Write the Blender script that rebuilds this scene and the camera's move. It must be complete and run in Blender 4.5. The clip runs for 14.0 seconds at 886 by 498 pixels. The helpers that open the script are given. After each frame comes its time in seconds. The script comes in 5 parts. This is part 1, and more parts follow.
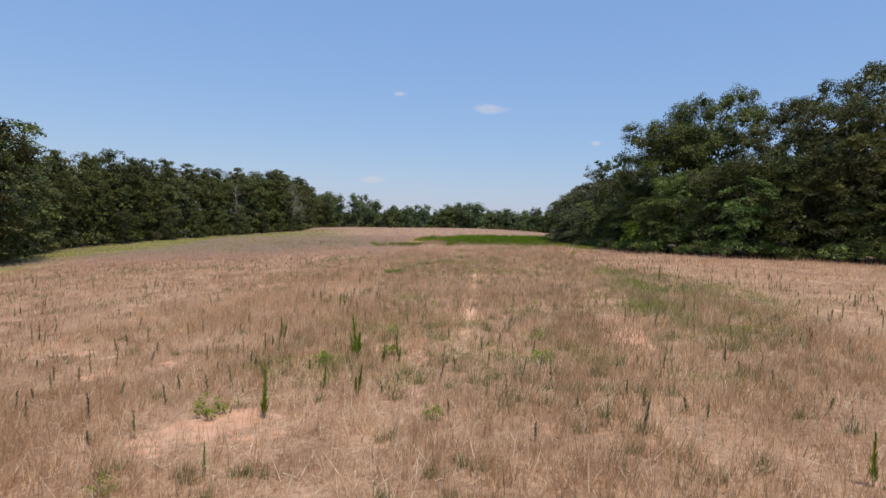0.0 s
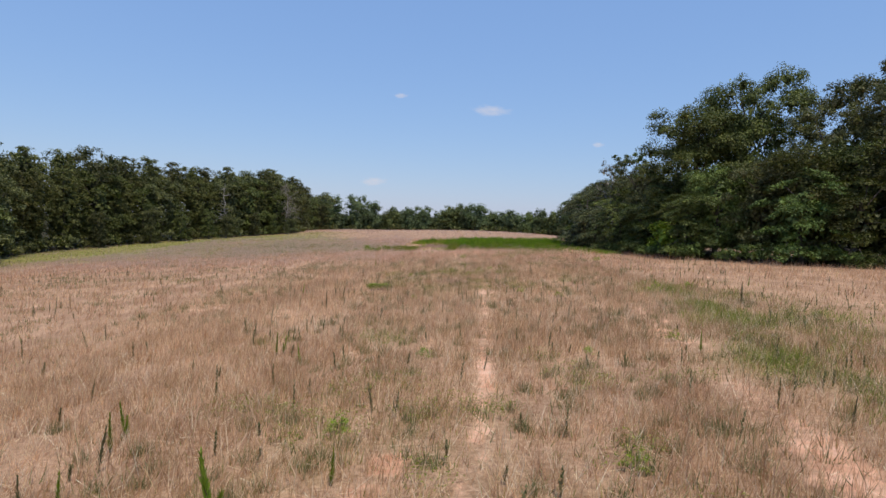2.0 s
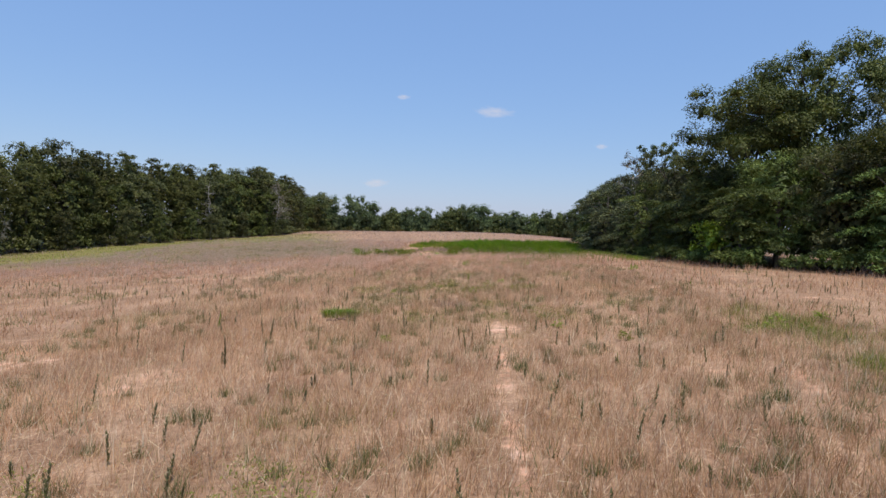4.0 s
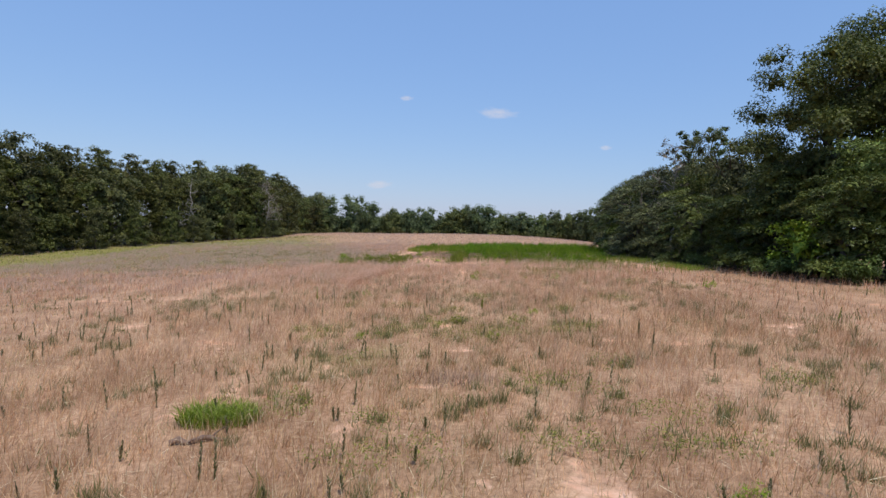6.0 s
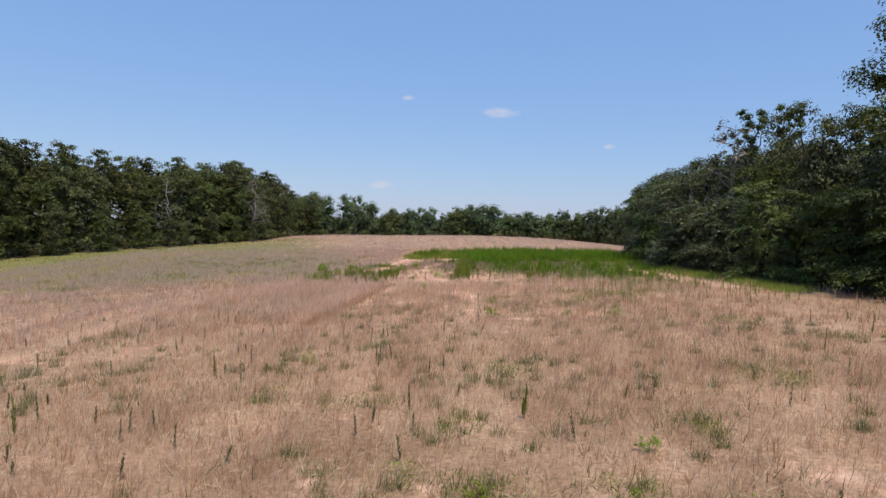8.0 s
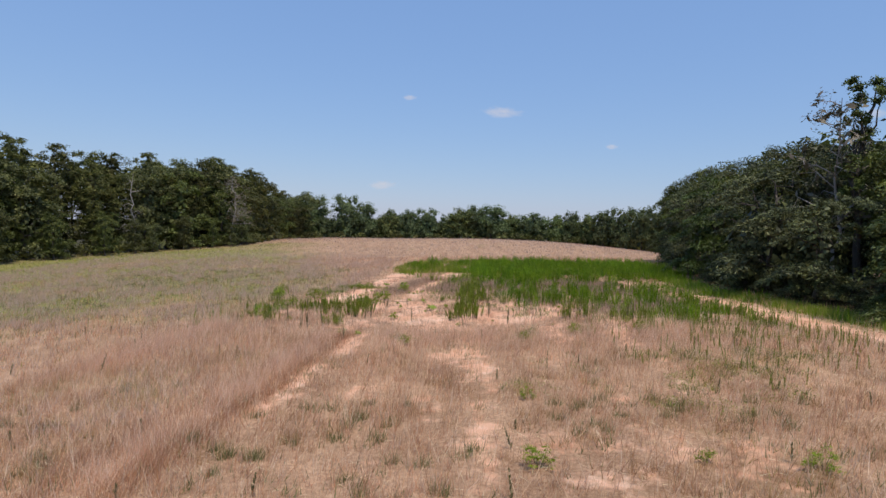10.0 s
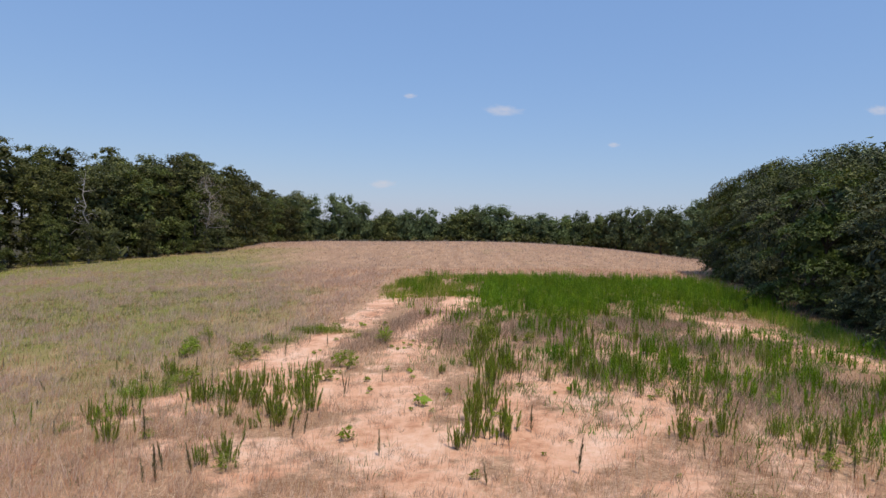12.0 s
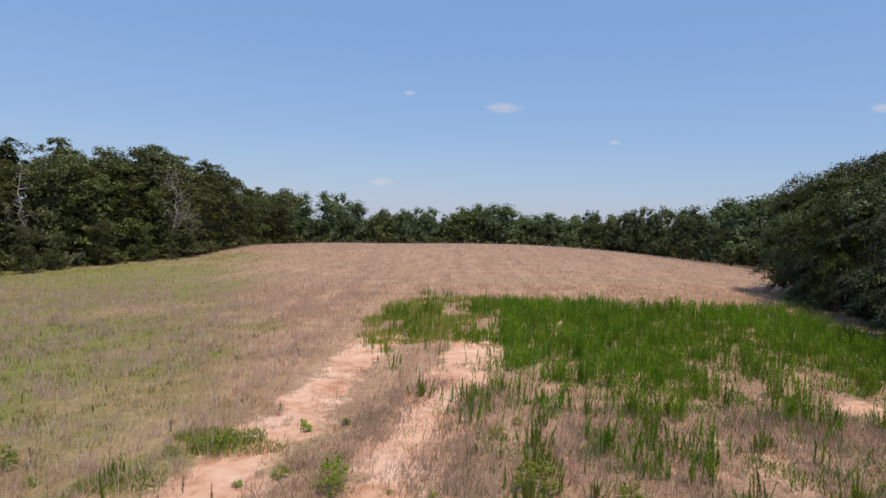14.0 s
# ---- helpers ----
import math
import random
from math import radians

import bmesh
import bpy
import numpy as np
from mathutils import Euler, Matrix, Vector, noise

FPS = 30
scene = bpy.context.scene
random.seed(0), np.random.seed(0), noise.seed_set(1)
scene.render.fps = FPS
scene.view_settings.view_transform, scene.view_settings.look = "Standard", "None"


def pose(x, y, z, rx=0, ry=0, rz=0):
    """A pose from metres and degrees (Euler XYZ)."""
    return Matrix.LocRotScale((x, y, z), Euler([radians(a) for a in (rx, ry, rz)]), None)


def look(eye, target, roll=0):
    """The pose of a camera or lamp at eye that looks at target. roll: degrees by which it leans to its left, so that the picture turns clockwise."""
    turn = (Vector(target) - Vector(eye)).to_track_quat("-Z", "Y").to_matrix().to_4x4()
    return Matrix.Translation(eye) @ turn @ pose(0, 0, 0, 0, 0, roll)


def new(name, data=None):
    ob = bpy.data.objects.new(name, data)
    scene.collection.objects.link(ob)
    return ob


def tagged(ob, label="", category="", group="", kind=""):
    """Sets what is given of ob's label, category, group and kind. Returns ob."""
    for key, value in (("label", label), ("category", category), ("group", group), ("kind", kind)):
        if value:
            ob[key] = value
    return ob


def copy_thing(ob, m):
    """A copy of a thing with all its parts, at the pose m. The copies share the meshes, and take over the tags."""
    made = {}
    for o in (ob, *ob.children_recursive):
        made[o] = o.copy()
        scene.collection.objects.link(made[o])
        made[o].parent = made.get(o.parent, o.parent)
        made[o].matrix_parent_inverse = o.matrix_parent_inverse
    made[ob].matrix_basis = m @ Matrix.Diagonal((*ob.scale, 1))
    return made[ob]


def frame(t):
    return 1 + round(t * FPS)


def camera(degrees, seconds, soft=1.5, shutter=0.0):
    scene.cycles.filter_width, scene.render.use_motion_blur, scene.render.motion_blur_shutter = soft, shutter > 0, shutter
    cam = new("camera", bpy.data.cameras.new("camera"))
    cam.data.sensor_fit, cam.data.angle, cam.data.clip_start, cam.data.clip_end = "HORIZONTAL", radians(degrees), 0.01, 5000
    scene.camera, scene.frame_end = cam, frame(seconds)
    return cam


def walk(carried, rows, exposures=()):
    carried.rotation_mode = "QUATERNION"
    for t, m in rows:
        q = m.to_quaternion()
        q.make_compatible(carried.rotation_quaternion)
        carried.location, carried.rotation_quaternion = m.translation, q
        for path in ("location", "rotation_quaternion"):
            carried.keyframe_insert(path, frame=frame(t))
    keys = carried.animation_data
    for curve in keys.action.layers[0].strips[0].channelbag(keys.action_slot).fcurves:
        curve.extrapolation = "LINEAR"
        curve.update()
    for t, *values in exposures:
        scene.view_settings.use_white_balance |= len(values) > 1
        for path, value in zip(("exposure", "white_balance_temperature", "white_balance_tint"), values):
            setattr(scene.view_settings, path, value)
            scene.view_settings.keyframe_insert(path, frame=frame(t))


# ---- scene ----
cam = camera(73.0, 14.0, soft=1.45)
PATH = [
    (0, (0.056, -0.034, 3.926), (0.167, 9.955, 3.485), 1.89),
    (0.5, (0.107, 2.336, 3.901), (0.211, 12.326, 3.469), 1.87),
    (1, (0.165, 4.866, 3.882), (0.262, 14.856, 3.460), 1.82),
    (1.5, (0.235, 7.539, 3.851), (0.324, 17.530, 3.438), 1.82),
    (2, (0.328, 10.324, 3.820), (0.412, 20.315, 3.415), 1.80),
    (2.5, (0.437, 13.214, 3.770), (0.515, 23.206, 3.373), 1.82),
    (3, (0.563, 16.180, 3.719), (0.630, 26.172, 3.330), 1.84),
    (4.2, (0.833, 23.488, 3.624), (0.870, 33.481, 3.253), 1.91),
    (5.5, (0.956, 31.978, 3.608), (0.954, 41.971, 3.254), 1.93),
    (6, (0.949, 35.275, 3.606), (0.935, 45.269, 3.259), 1.88),
    (6.5, (0.926, 38.584, 3.659), (0.899, 48.578, 3.314), 1.80),
    (7, (0.933, 41.932, 3.745), (0.899, 51.926, 3.403), 1.70),
    (7.5, (0.938, 45.361, 3.884), (0.892, 55.355, 3.536), 1.66),
    (8.7, (1.082, 53.902, 4.228), (1.016, 63.896, 3.883), 1.66),
    (10, (1.204, 63.665, 4.773), (1.120, 73.658, 4.430), 1.69),
    (10.5, (1.199, 67.482, 5.026), (1.110, 77.476, 4.679), 1.65),
    (11, (1.174, 71.344, 5.258), (1.079, 81.337, 4.909), 1.62),
    (11.5, (1.139, 75.214, 5.482), (1.038, 85.207, 5.126), 1.58),
    (12, (1.075, 79.118, 5.729), (0.975, 89.111, 5.367), 1.54),
    (12.5, (1.001, 82.755, 5.940), (0.901, 92.748, 5.569), 1.59),
    (13, (0.932, 86.641, 6.168), (0.834, 96.633, 5.793), 1.61),
    (13.5, (0.818, 90.490, 6.411), (0.716, 100.482, 6.027), 1.60),
    (14, (0.714, 94.362, 6.673), (0.622, 104.354, 6.273), 1.64),
]
walk(cam, [(t, look(eye, target, roll)) for t, eye, target, roll in PATH], exposures=[(0, 0.0, 6720, 12), (3, 0.03, 6600, 12), (7.5, 0.04, 6510, 12), (10, -0.05, 6690, 12), (14, -0.06, 6760, 12)])

# ---- light ----
SUN_HEIGHT, SUN_FROM = 66.0, (0.40, -0.92)
world = bpy.data.worlds.new("summer_sky")
scene.world = world
world.use_nodes = True
wn = world.node_tree
sky = wn.nodes.new("ShaderNodeTexSky")
sky.sky_type, sky.sun_disc = "NISHITA", False
sky.sun_elevation = radians(SUN_HEIGHT)
sky.sun_rotation = math.atan2(SUN_FROM[0], SUN_FROM[1])
sky.altitude, sky.air_density, sky.dust_density, sky.ozone_density = 150, 1.5, 0.3, 4.0
wn.nodes["Background"].inputs["Strength"].default_value = 0.128
haze = wn.nodes.new("ShaderNodeMix")
haze.data_type, haze.blend_type = "RGBA", "MIX"
haze.inputs[0].default_value = 0.59
haze.inputs[7].default_value = (1.53, 2.97, 6.25, 1)
wn.links.new(sky.outputs["Color"], haze.inputs[6])
wn.links.new(haze.outputs[2], wn.nodes["Background"].inputs["Color"])
sun = new("sun", bpy.data.lights.new("sun", "SUN"))
sun.data.energy, sun.data.angle, sun.data.color = 3.45, radians(0.53), (1.0, 0.93, 0.84)
rise = math.tan(radians(SUN_HEIGHT)) * math.hypot(*SUN_FROM)
sun.matrix_basis = look((SUN_FROM[0] * 50, SUN_FROM[1] * 50, rise * 50), (0, 0, 0))


# ---- materials ----
def material(name):
    m = bpy.data.materials.new(name)
    m.use_nodes = True
    return m, m.node_tree, m.node_tree.nodes["Principled BSDF"]


def node(tree, kind, **sockets):
    n = tree.nodes.new(kind)
    for key, value in sockets.items():
        n.inputs[key.replace("_", " ")].default_value = value
    return n


def ramp(tree, source, stops):
    n = tree.nodes.new("ShaderNodeValToRGB")
    while len(n.color_ramp.elements) < len(stops):
        n.color_ramp.elements.new(0.5)
    for e, (at, colour) in zip(n.color_ramp.elements, stops):
        e.position, e.color = at, (*colour, 1)
    tree.links.new(source, n.inputs["Fac"])
    return n.outputs["Color"]


def blend(tree, factor, a, b, how="MIX"):
    n = tree.nodes.new("ShaderNodeMix")
    n.data_type, n.blend_type = "RGBA", how
    for socket, value in ((n.inputs[0], factor), (n.inputs[6], a), (n.inputs[7], b)):
        if isinstance(value, bpy.types.NodeSocket):
            tree.links.new(value, socket)
        else:
            socket.default_value = value if isinstance(value, float) else (*value, 1)
    return n.outputs[2]


def maths(tree, how, a, b=0.0, clamp=False):
    n = tree.nodes.new("ShaderNodeMath")
    n.operation, n.use_clamp = how, clamp
    for socket, value in zip(n.inputs, (a, b)):
        if isinstance(value, bpy.types.NodeSocket):
            tree.links.new(value, socket)
        else:
            socket.default_value = value
    return n.outputs[0]


def grain(tree, scale, detail=4.0, rough=0.6):
    where = tree.nodes.new("ShaderNodeNewGeometry").outputs["Position"]
    n = node(tree, "ShaderNodeTexNoise", Scale=scale, Detail=detail, Roughness=rough)
    tree.links.new(where, n.inputs["Vector"])
    return n.outputs["Fac"]


def rows(tree):
    """Streaks along the old drill rows, which run five degrees east of north."""
    where = tree.nodes.new("ShaderNodeNewGeometry").outputs["Position"]
    turn = tree.nodes.new("ShaderNodeMapping")
    turn.inputs["Rotation"].default_value = (0, 0, radians(4.9))
    turn.inputs["Scale"].default_value = (1.0, 0.045, 0.0)
    tree.links.new(where, turn.inputs["Vector"])
    n = node(tree, "ShaderNodeTexNoise", Scale=0.75, Detail=3.0, Roughness=0.6)
    tree.links.new(turn.outputs[0], n.inputs["Vector"])
    return n.outputs["Fac"]


def leaf_material(name, stops, shift=0.25, through_light=0.25, rough=0.55, gloss=0.35, warm=0.4, patchy=(), plant_tones=(), clumps=0.0):
    """Foliage: every leaf its own tone, every plant a shade of its own, some light through the blade."""
    m, tree, skin = material(name)
    island = tree.nodes.new("ShaderNodeNewGeometry").outputs["Random Per Island"]
    own = tree.nodes.new("ShaderNodeObjectInfo").outputs["Random"]
    colour = ramp(tree, island, stops)
    if patchy:
        field = maths(tree, "ADD", maths(tree, "MULTIPLY", grain(tree, 0.33, 3.0), 0.6), maths(tree, "MULTIPLY", grain(tree, 1.3, 3.0), 0.4))
        colour = blend(tree, 1.0, colour, ramp(tree, field, patchy), "MULTIPLY")
        colour = blend(tree, 1.0, colour, ramp(tree, grain(tree, 0.11, 4.0, 0.7), [(0.36, (0.88, 0.82, 0.79)), (0.5, (1.0, 0.97, 0.95)), (0.6, (1.0, 1.0, 1.0))]), "MULTIPLY")
        colour = blend(tree, 1.0, colour, ramp(tree, grain(tree, 3.2, 3.0, 0.6), [(0.36, (0.78, 0.73, 0.70)), (0.5, (0.98, 0.97, 0.96)), (0.62, (1.12, 1.12, 1.12))]), "MULTIPLY")
        colour = blend(tree, 1.0, colour, ramp(tree, rows(tree), [(0.36, (0.84, 0.80, 0.77)), (0.5, (0.99, 0.98, 0.97)), (0.62, (1.1, 1.1, 1.08))]), "MULTIPLY")
    # Uneven clump tones paint in sunlit clump tops and shaded gaps.
    if clumps:
        colour = blend(tree, 1.0, colour, ramp(tree, grain(tree, clumps, 3.0, 0.6), [(0.36, (0.58, 0.60, 0.64)), (0.5, (0.96, 0.97, 0.97)), (0.64, (1.42, 1.38, 1.15))]), "MULTIPLY")
    if plant_tones:
        plant = tree.nodes.new("ShaderNodeAttribute")
        plant.attribute_name = "tone"
        colour = blend(tree, 1.0, colour, ramp(tree, plant.outputs["Fac"], plant_tones), "MULTIPLY")
    tone = node(tree, "ShaderNodeHueSaturation")
    tree.links.new(maths(tree, "MULTIPLY_ADD", own, 2 * shift), tone.inputs["Value"])
    tone.inputs["Value"].links[0].from_node.inputs[2].default_value = 1.0 - shift
    tree.links.new(maths(tree, "ADD", maths(tree, "MULTIPLY", own, 0.03), 0.485), tone.inputs["Hue"])
    tree.links.new(colour, tone.inputs["Color"])
    tree.links.new(tone.outputs["Color"], skin.inputs["Base Color"])
    skin.inputs["Roughness"].default_value = rough
    skin.inputs["Specular IOR Level"].default_value = gloss
    glow = tree.nodes.new("ShaderNodeBsdfTranslucent")
    tree.links.new(blend(tree, warm, tone.outputs["Color"], (0.20, 0.30, 0.02)), glow.inputs["Color"])
    mix = tree.nodes.new("ShaderNodeMixShader")
    mix.inputs[0].default_value = through_light
    tree.links.new(skin.outputs[0], mix.inputs[1])
    tree.links.new(glow.outputs[0], mix.inputs[2])
    tree.links.new(mix.outputs[0], tree.nodes["Material Output"].inputs["Surface"])
    return m


LEAF_OAK = leaf_material("oak_leaf", [(0.0, (0.039, 0.046, 0.015)), (0.5, (0.091, 0.106, 0.030)), (0.85, (0.134, 0.148, 0.043)), (1.0, (0.185, 0.193, 0.075))], shift=0.38, through_light=0.14, gloss=0.14, rough=0.5, clumps=0.6)
LEAF_DARK = leaf_material("dark_leaf", [(0.0, (0.046, 0.050, 0.021)), (0.6, (0.108, 0.113, 0.044)), (1.0, (0.164, 0.164, 0.070))], shift=0.38, through_light=0.14, gloss=0.14, rough=0.5, clumps=0.6)
LEAF_SPRAY = leaf_material("spray_leaf", [(0.0, (0.050, 0.066, 0.018)), (0.5, (0.110, 0.142, 0.038)), (0.9, (0.151, 0.187, 0.054)), (1.0, (0.201, 0.228, 0.100))], shift=0.38, through_light=0.14, gloss=0.14, rough=0.5, clumps=0.6)
LEAF_PINE = leaf_material("pine_needle", [(0.0, (0.054, 0.054, 0.020)), (0.6, (0.124, 0.125, 0.043)), (1.0, (0.184, 0.180, 0.067))], through_light=0.2, gloss=0.12, clumps=0.7)
LEAF_SHRUB = leaf_material("shrub_leaf", [(0.0, (0.039, 0.057, 0.015)), (0.6, (0.090, 0.127, 0.032)), (1.0, (0.155, 0.202, 0.065))], shift=0.38, through_light=0.14, gloss=0.14, rough=0.5, clumps=0.6)
# Far leaf colours are lightened and blued to paint in distance haze.
LEAF_HAZY = leaf_material("hazy_far_leaf", [(0.0, (0.079, 0.103, 0.052)), (0.6, (0.119, 0.150, 0.072)), (1.0, (0.163, 0.193, 0.100))], gloss=0.12, clumps=0.45)
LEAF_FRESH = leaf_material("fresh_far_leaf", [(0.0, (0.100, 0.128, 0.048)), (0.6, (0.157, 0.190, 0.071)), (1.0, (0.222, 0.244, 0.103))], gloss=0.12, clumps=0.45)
# Spray leaf darkened to paint the grove's shade side, last stop its highlights.
LEAF_SHADE_SIDE = leaf_material("shade_side_leaf", [(0.0, (0.031, 0.037, 0.017)), (0.6, (0.081, 0.090, 0.036)), (0.92, (0.155, 0.164, 0.067)), (1.0, (0.295, 0.295, 0.140))], shift=0.3, through_light=0.1, warm=0.0, gloss=0.2, rough=0.5, clumps=0.8)
VERGE_LEAF = leaf_material("verge_leaf", [(0.0, (0.160, 0.215, 0.020)), (0.6, (0.270, 0.330, 0.035)), (1.0, (0.400, 0.420, 0.075))], shift=0.05, through_light=0.4)
LEAF_BRIGHT = leaf_material("bright_leaf", [(0.0, (0.12, 0.165, 0.012)), (0.6, (0.19, 0.25, 0.018)), (1.0, (0.31, 0.35, 0.04))])
LEAF_DEAD = leaf_material("withered_leaf", [(0.0, (0.08, 0.065, 0.045)), (0.6, (0.13, 0.10, 0.075)), (1.0, (0.19, 0.16, 0.12))], through_light=0.1)
LEAF_WEED = leaf_material("horseweed_leaf", [(0.0, (0.168, 0.224, 0.022)), (0.6, (0.269, 0.347, 0.034)), (0.9, (0.370, 0.437, 0.060)), (1.0, (0.493, 0.426, 0.144))], through_light=0.45, gloss=0.2)
LEAF_STAND = leaf_material("weed_stand_leaf", [(0.0, (0.092, 0.200, 0.012)), (0.6, (0.158, 0.325, 0.020)), (0.92, (0.266, 0.473, 0.030)), (1.0, (0.412, 0.496, 0.100))], shift=0.1, through_light=0.55, gloss=0.2, patchy=[(0.38, (0.70, 0.82, 0.80)), (0.5, (0.92, 0.96, 0.95)), (0.62, (1.15, 1.08, 1.0))], plant_tones=[(0.0, (0.62, 0.72, 0.90)), (0.5, (1.05, 1.08, 1.15)), (0.85, (1.5, 1.4, 1.2)), (1.0, (2.1, 1.6, 1.4))])
LEAF_DRYWEED = leaf_material("olive_weed_leaf", [(0.0, (0.096, 0.094, 0.038)), (0.6, (0.148, 0.139, 0.059)), (1.0, (0.260, 0.189, 0.114))])
STRAW = leaf_material("straw", [(0.0, (0.455, 0.287, 0.160)), (0.35, (0.636, 0.419, 0.237)), (0.7, (0.793, 0.552, 0.319)), (0.93, (0.896, 0.715, 0.444)), (1.0, (0.375, 0.346, 0.135))], shift=0.02, through_light=0.4, rough=0.7, gloss=0.2, warm=0.0, patchy=[(0.38, (0.80, 0.76, 0.73)), (0.5, (0.95, 0.94, 0.93)), (0.6, (1.02, 1.02, 1.02))])
STRAW_LIE = leaf_material("broken_straw", [(0.0, (0.445, 0.270, 0.150)), (0.4, (0.657, 0.463, 0.276)), (0.8, (0.848, 0.661, 0.431)), (1.0, (0.911, 0.804, 0.562))], shift=0.02, through_light=0.3, rough=0.6, gloss=0.3, warm=0.0)
RUSSET = leaf_material("russet_straw", [(0.0, (0.277, 0.146, 0.069)), (0.5, (0.427, 0.241, 0.121)), (0.9, (0.576, 0.352, 0.191)), (1.0, (0.747, 0.563, 0.325))], shift=0.02, through_light=0.3, rough=0.7, gloss=0.2, warm=0.0)
ROSE_STRAW = leaf_material("rose_straw", [(0.0, (0.433, 0.223, 0.133)), (0.35, (0.659, 0.365, 0.224)), (0.7, (0.824, 0.493, 0.314)), (0.93, (0.927, 0.658, 0.437)), (1.0, (0.453, 0.310, 0.142))], shift=0.02, through_light=0.4, rough=0.7, gloss=0.2, warm=0.0, patchy=[(0.38, (0.78, 0.72, 0.69)), (0.5, (0.97, 0.95, 0.94)), (0.6, (1.06, 1.06, 1.06))])
ROSE_STEM = leaf_material("rose_stem", [(0.0, (0.479, 0.259, 0.160)), (0.4, (0.755, 0.480, 0.325)), (0.8, (0.898, 0.643, 0.475)), (1.0, (0.949, 0.768, 0.601))], shift=0.02, through_light=0.3, rough=0.6, gloss=0.3, warm=0.0)
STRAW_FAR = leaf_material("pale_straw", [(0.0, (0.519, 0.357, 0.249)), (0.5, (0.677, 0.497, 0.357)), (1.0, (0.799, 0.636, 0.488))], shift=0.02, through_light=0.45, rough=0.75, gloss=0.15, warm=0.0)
MEADOW = leaf_material("meadow_grass", [(0.0, (0.138, 0.171, 0.021)), (0.5, (0.230, 0.248, 0.040)), (0.8, (0.350, 0.302, 0.095)), (1.0, (0.460, 0.333, 0.190))], shift=0.02, through_light=0.2, rough=0.65, gloss=0.2)
LOW_WEED = leaf_material("low_weed_leaf", [(0.0, (0.115, 0.120, 0.040)), (0.6, (0.175, 0.180, 0.062)), (0.9, (0.245, 0.245, 0.095)), (1.0, (0.370, 0.310, 0.155))], shift=0.02, through_light=0.3, warm=0.2)
STRIP_WEED = leaf_material("strip_weed_leaf", [(0.0, (0.140, 0.168, 0.022)), (0.6, (0.235, 0.270, 0.036)), (1.0, (0.390, 0.395, 0.075))], shift=0.02, through_light=0.35, warm=0.3)
GREY_TWIG = leaf_material("grey_twig", [(0.0, (0.254, 0.171, 0.110)), (0.6, (0.407, 0.286, 0.196)), (1.0, (0.584, 0.442, 0.322))], shift=0.05, through_light=0.1, rough=0.8, gloss=0.1, warm=0.0)


def bark_material(name, dark, light):
    m, tree, skin = material(name)
    where = tree.nodes.new("ShaderNodeTexCoord").outputs["Object"]
    stretch = tree.nodes.new("ShaderNodeMapping")
    stretch.inputs["Scale"].default_value = (7, 7, 1.2)
    tree.links.new(where, stretch.inputs["Vector"])
    n = node(tree, "ShaderNodeTexNoise", Scale=2.0, Detail=6.0, Roughness=0.7)
    tree.links.new(stretch.outputs[0], n.inputs["Vector"])
    tree.links.new(ramp(tree, n.outputs["Fac"], [(0.3, dark), (0.7, light)]), skin.inputs["Base Color"])
    skin.inputs["Roughness"].default_value = 0.9
    bump = node(tree, "ShaderNodeBump", Strength=0.6, Distance=0.03)
    tree.links.new(n.outputs["Fac"], bump.inputs["Height"])
    tree.links.new(bump.outputs[0], skin.inputs["Normal"])
    return m


BARK = bark_material("bark", (0.035, 0.028, 0.022), (0.12, 0.10, 0.08))
BARK_BROWN = bark_material("weathered_brown_wood", (0.09, 0.055, 0.038), (0.26, 0.17, 0.12))
BARK_PALE = bark_material("weathered_wood", (0.22, 0.19, 0.17), (0.50, 0.46, 0.42))
STEM = bark_material("weed_stem", (0.06, 0.055, 0.025), (0.14, 0.13, 0.05))


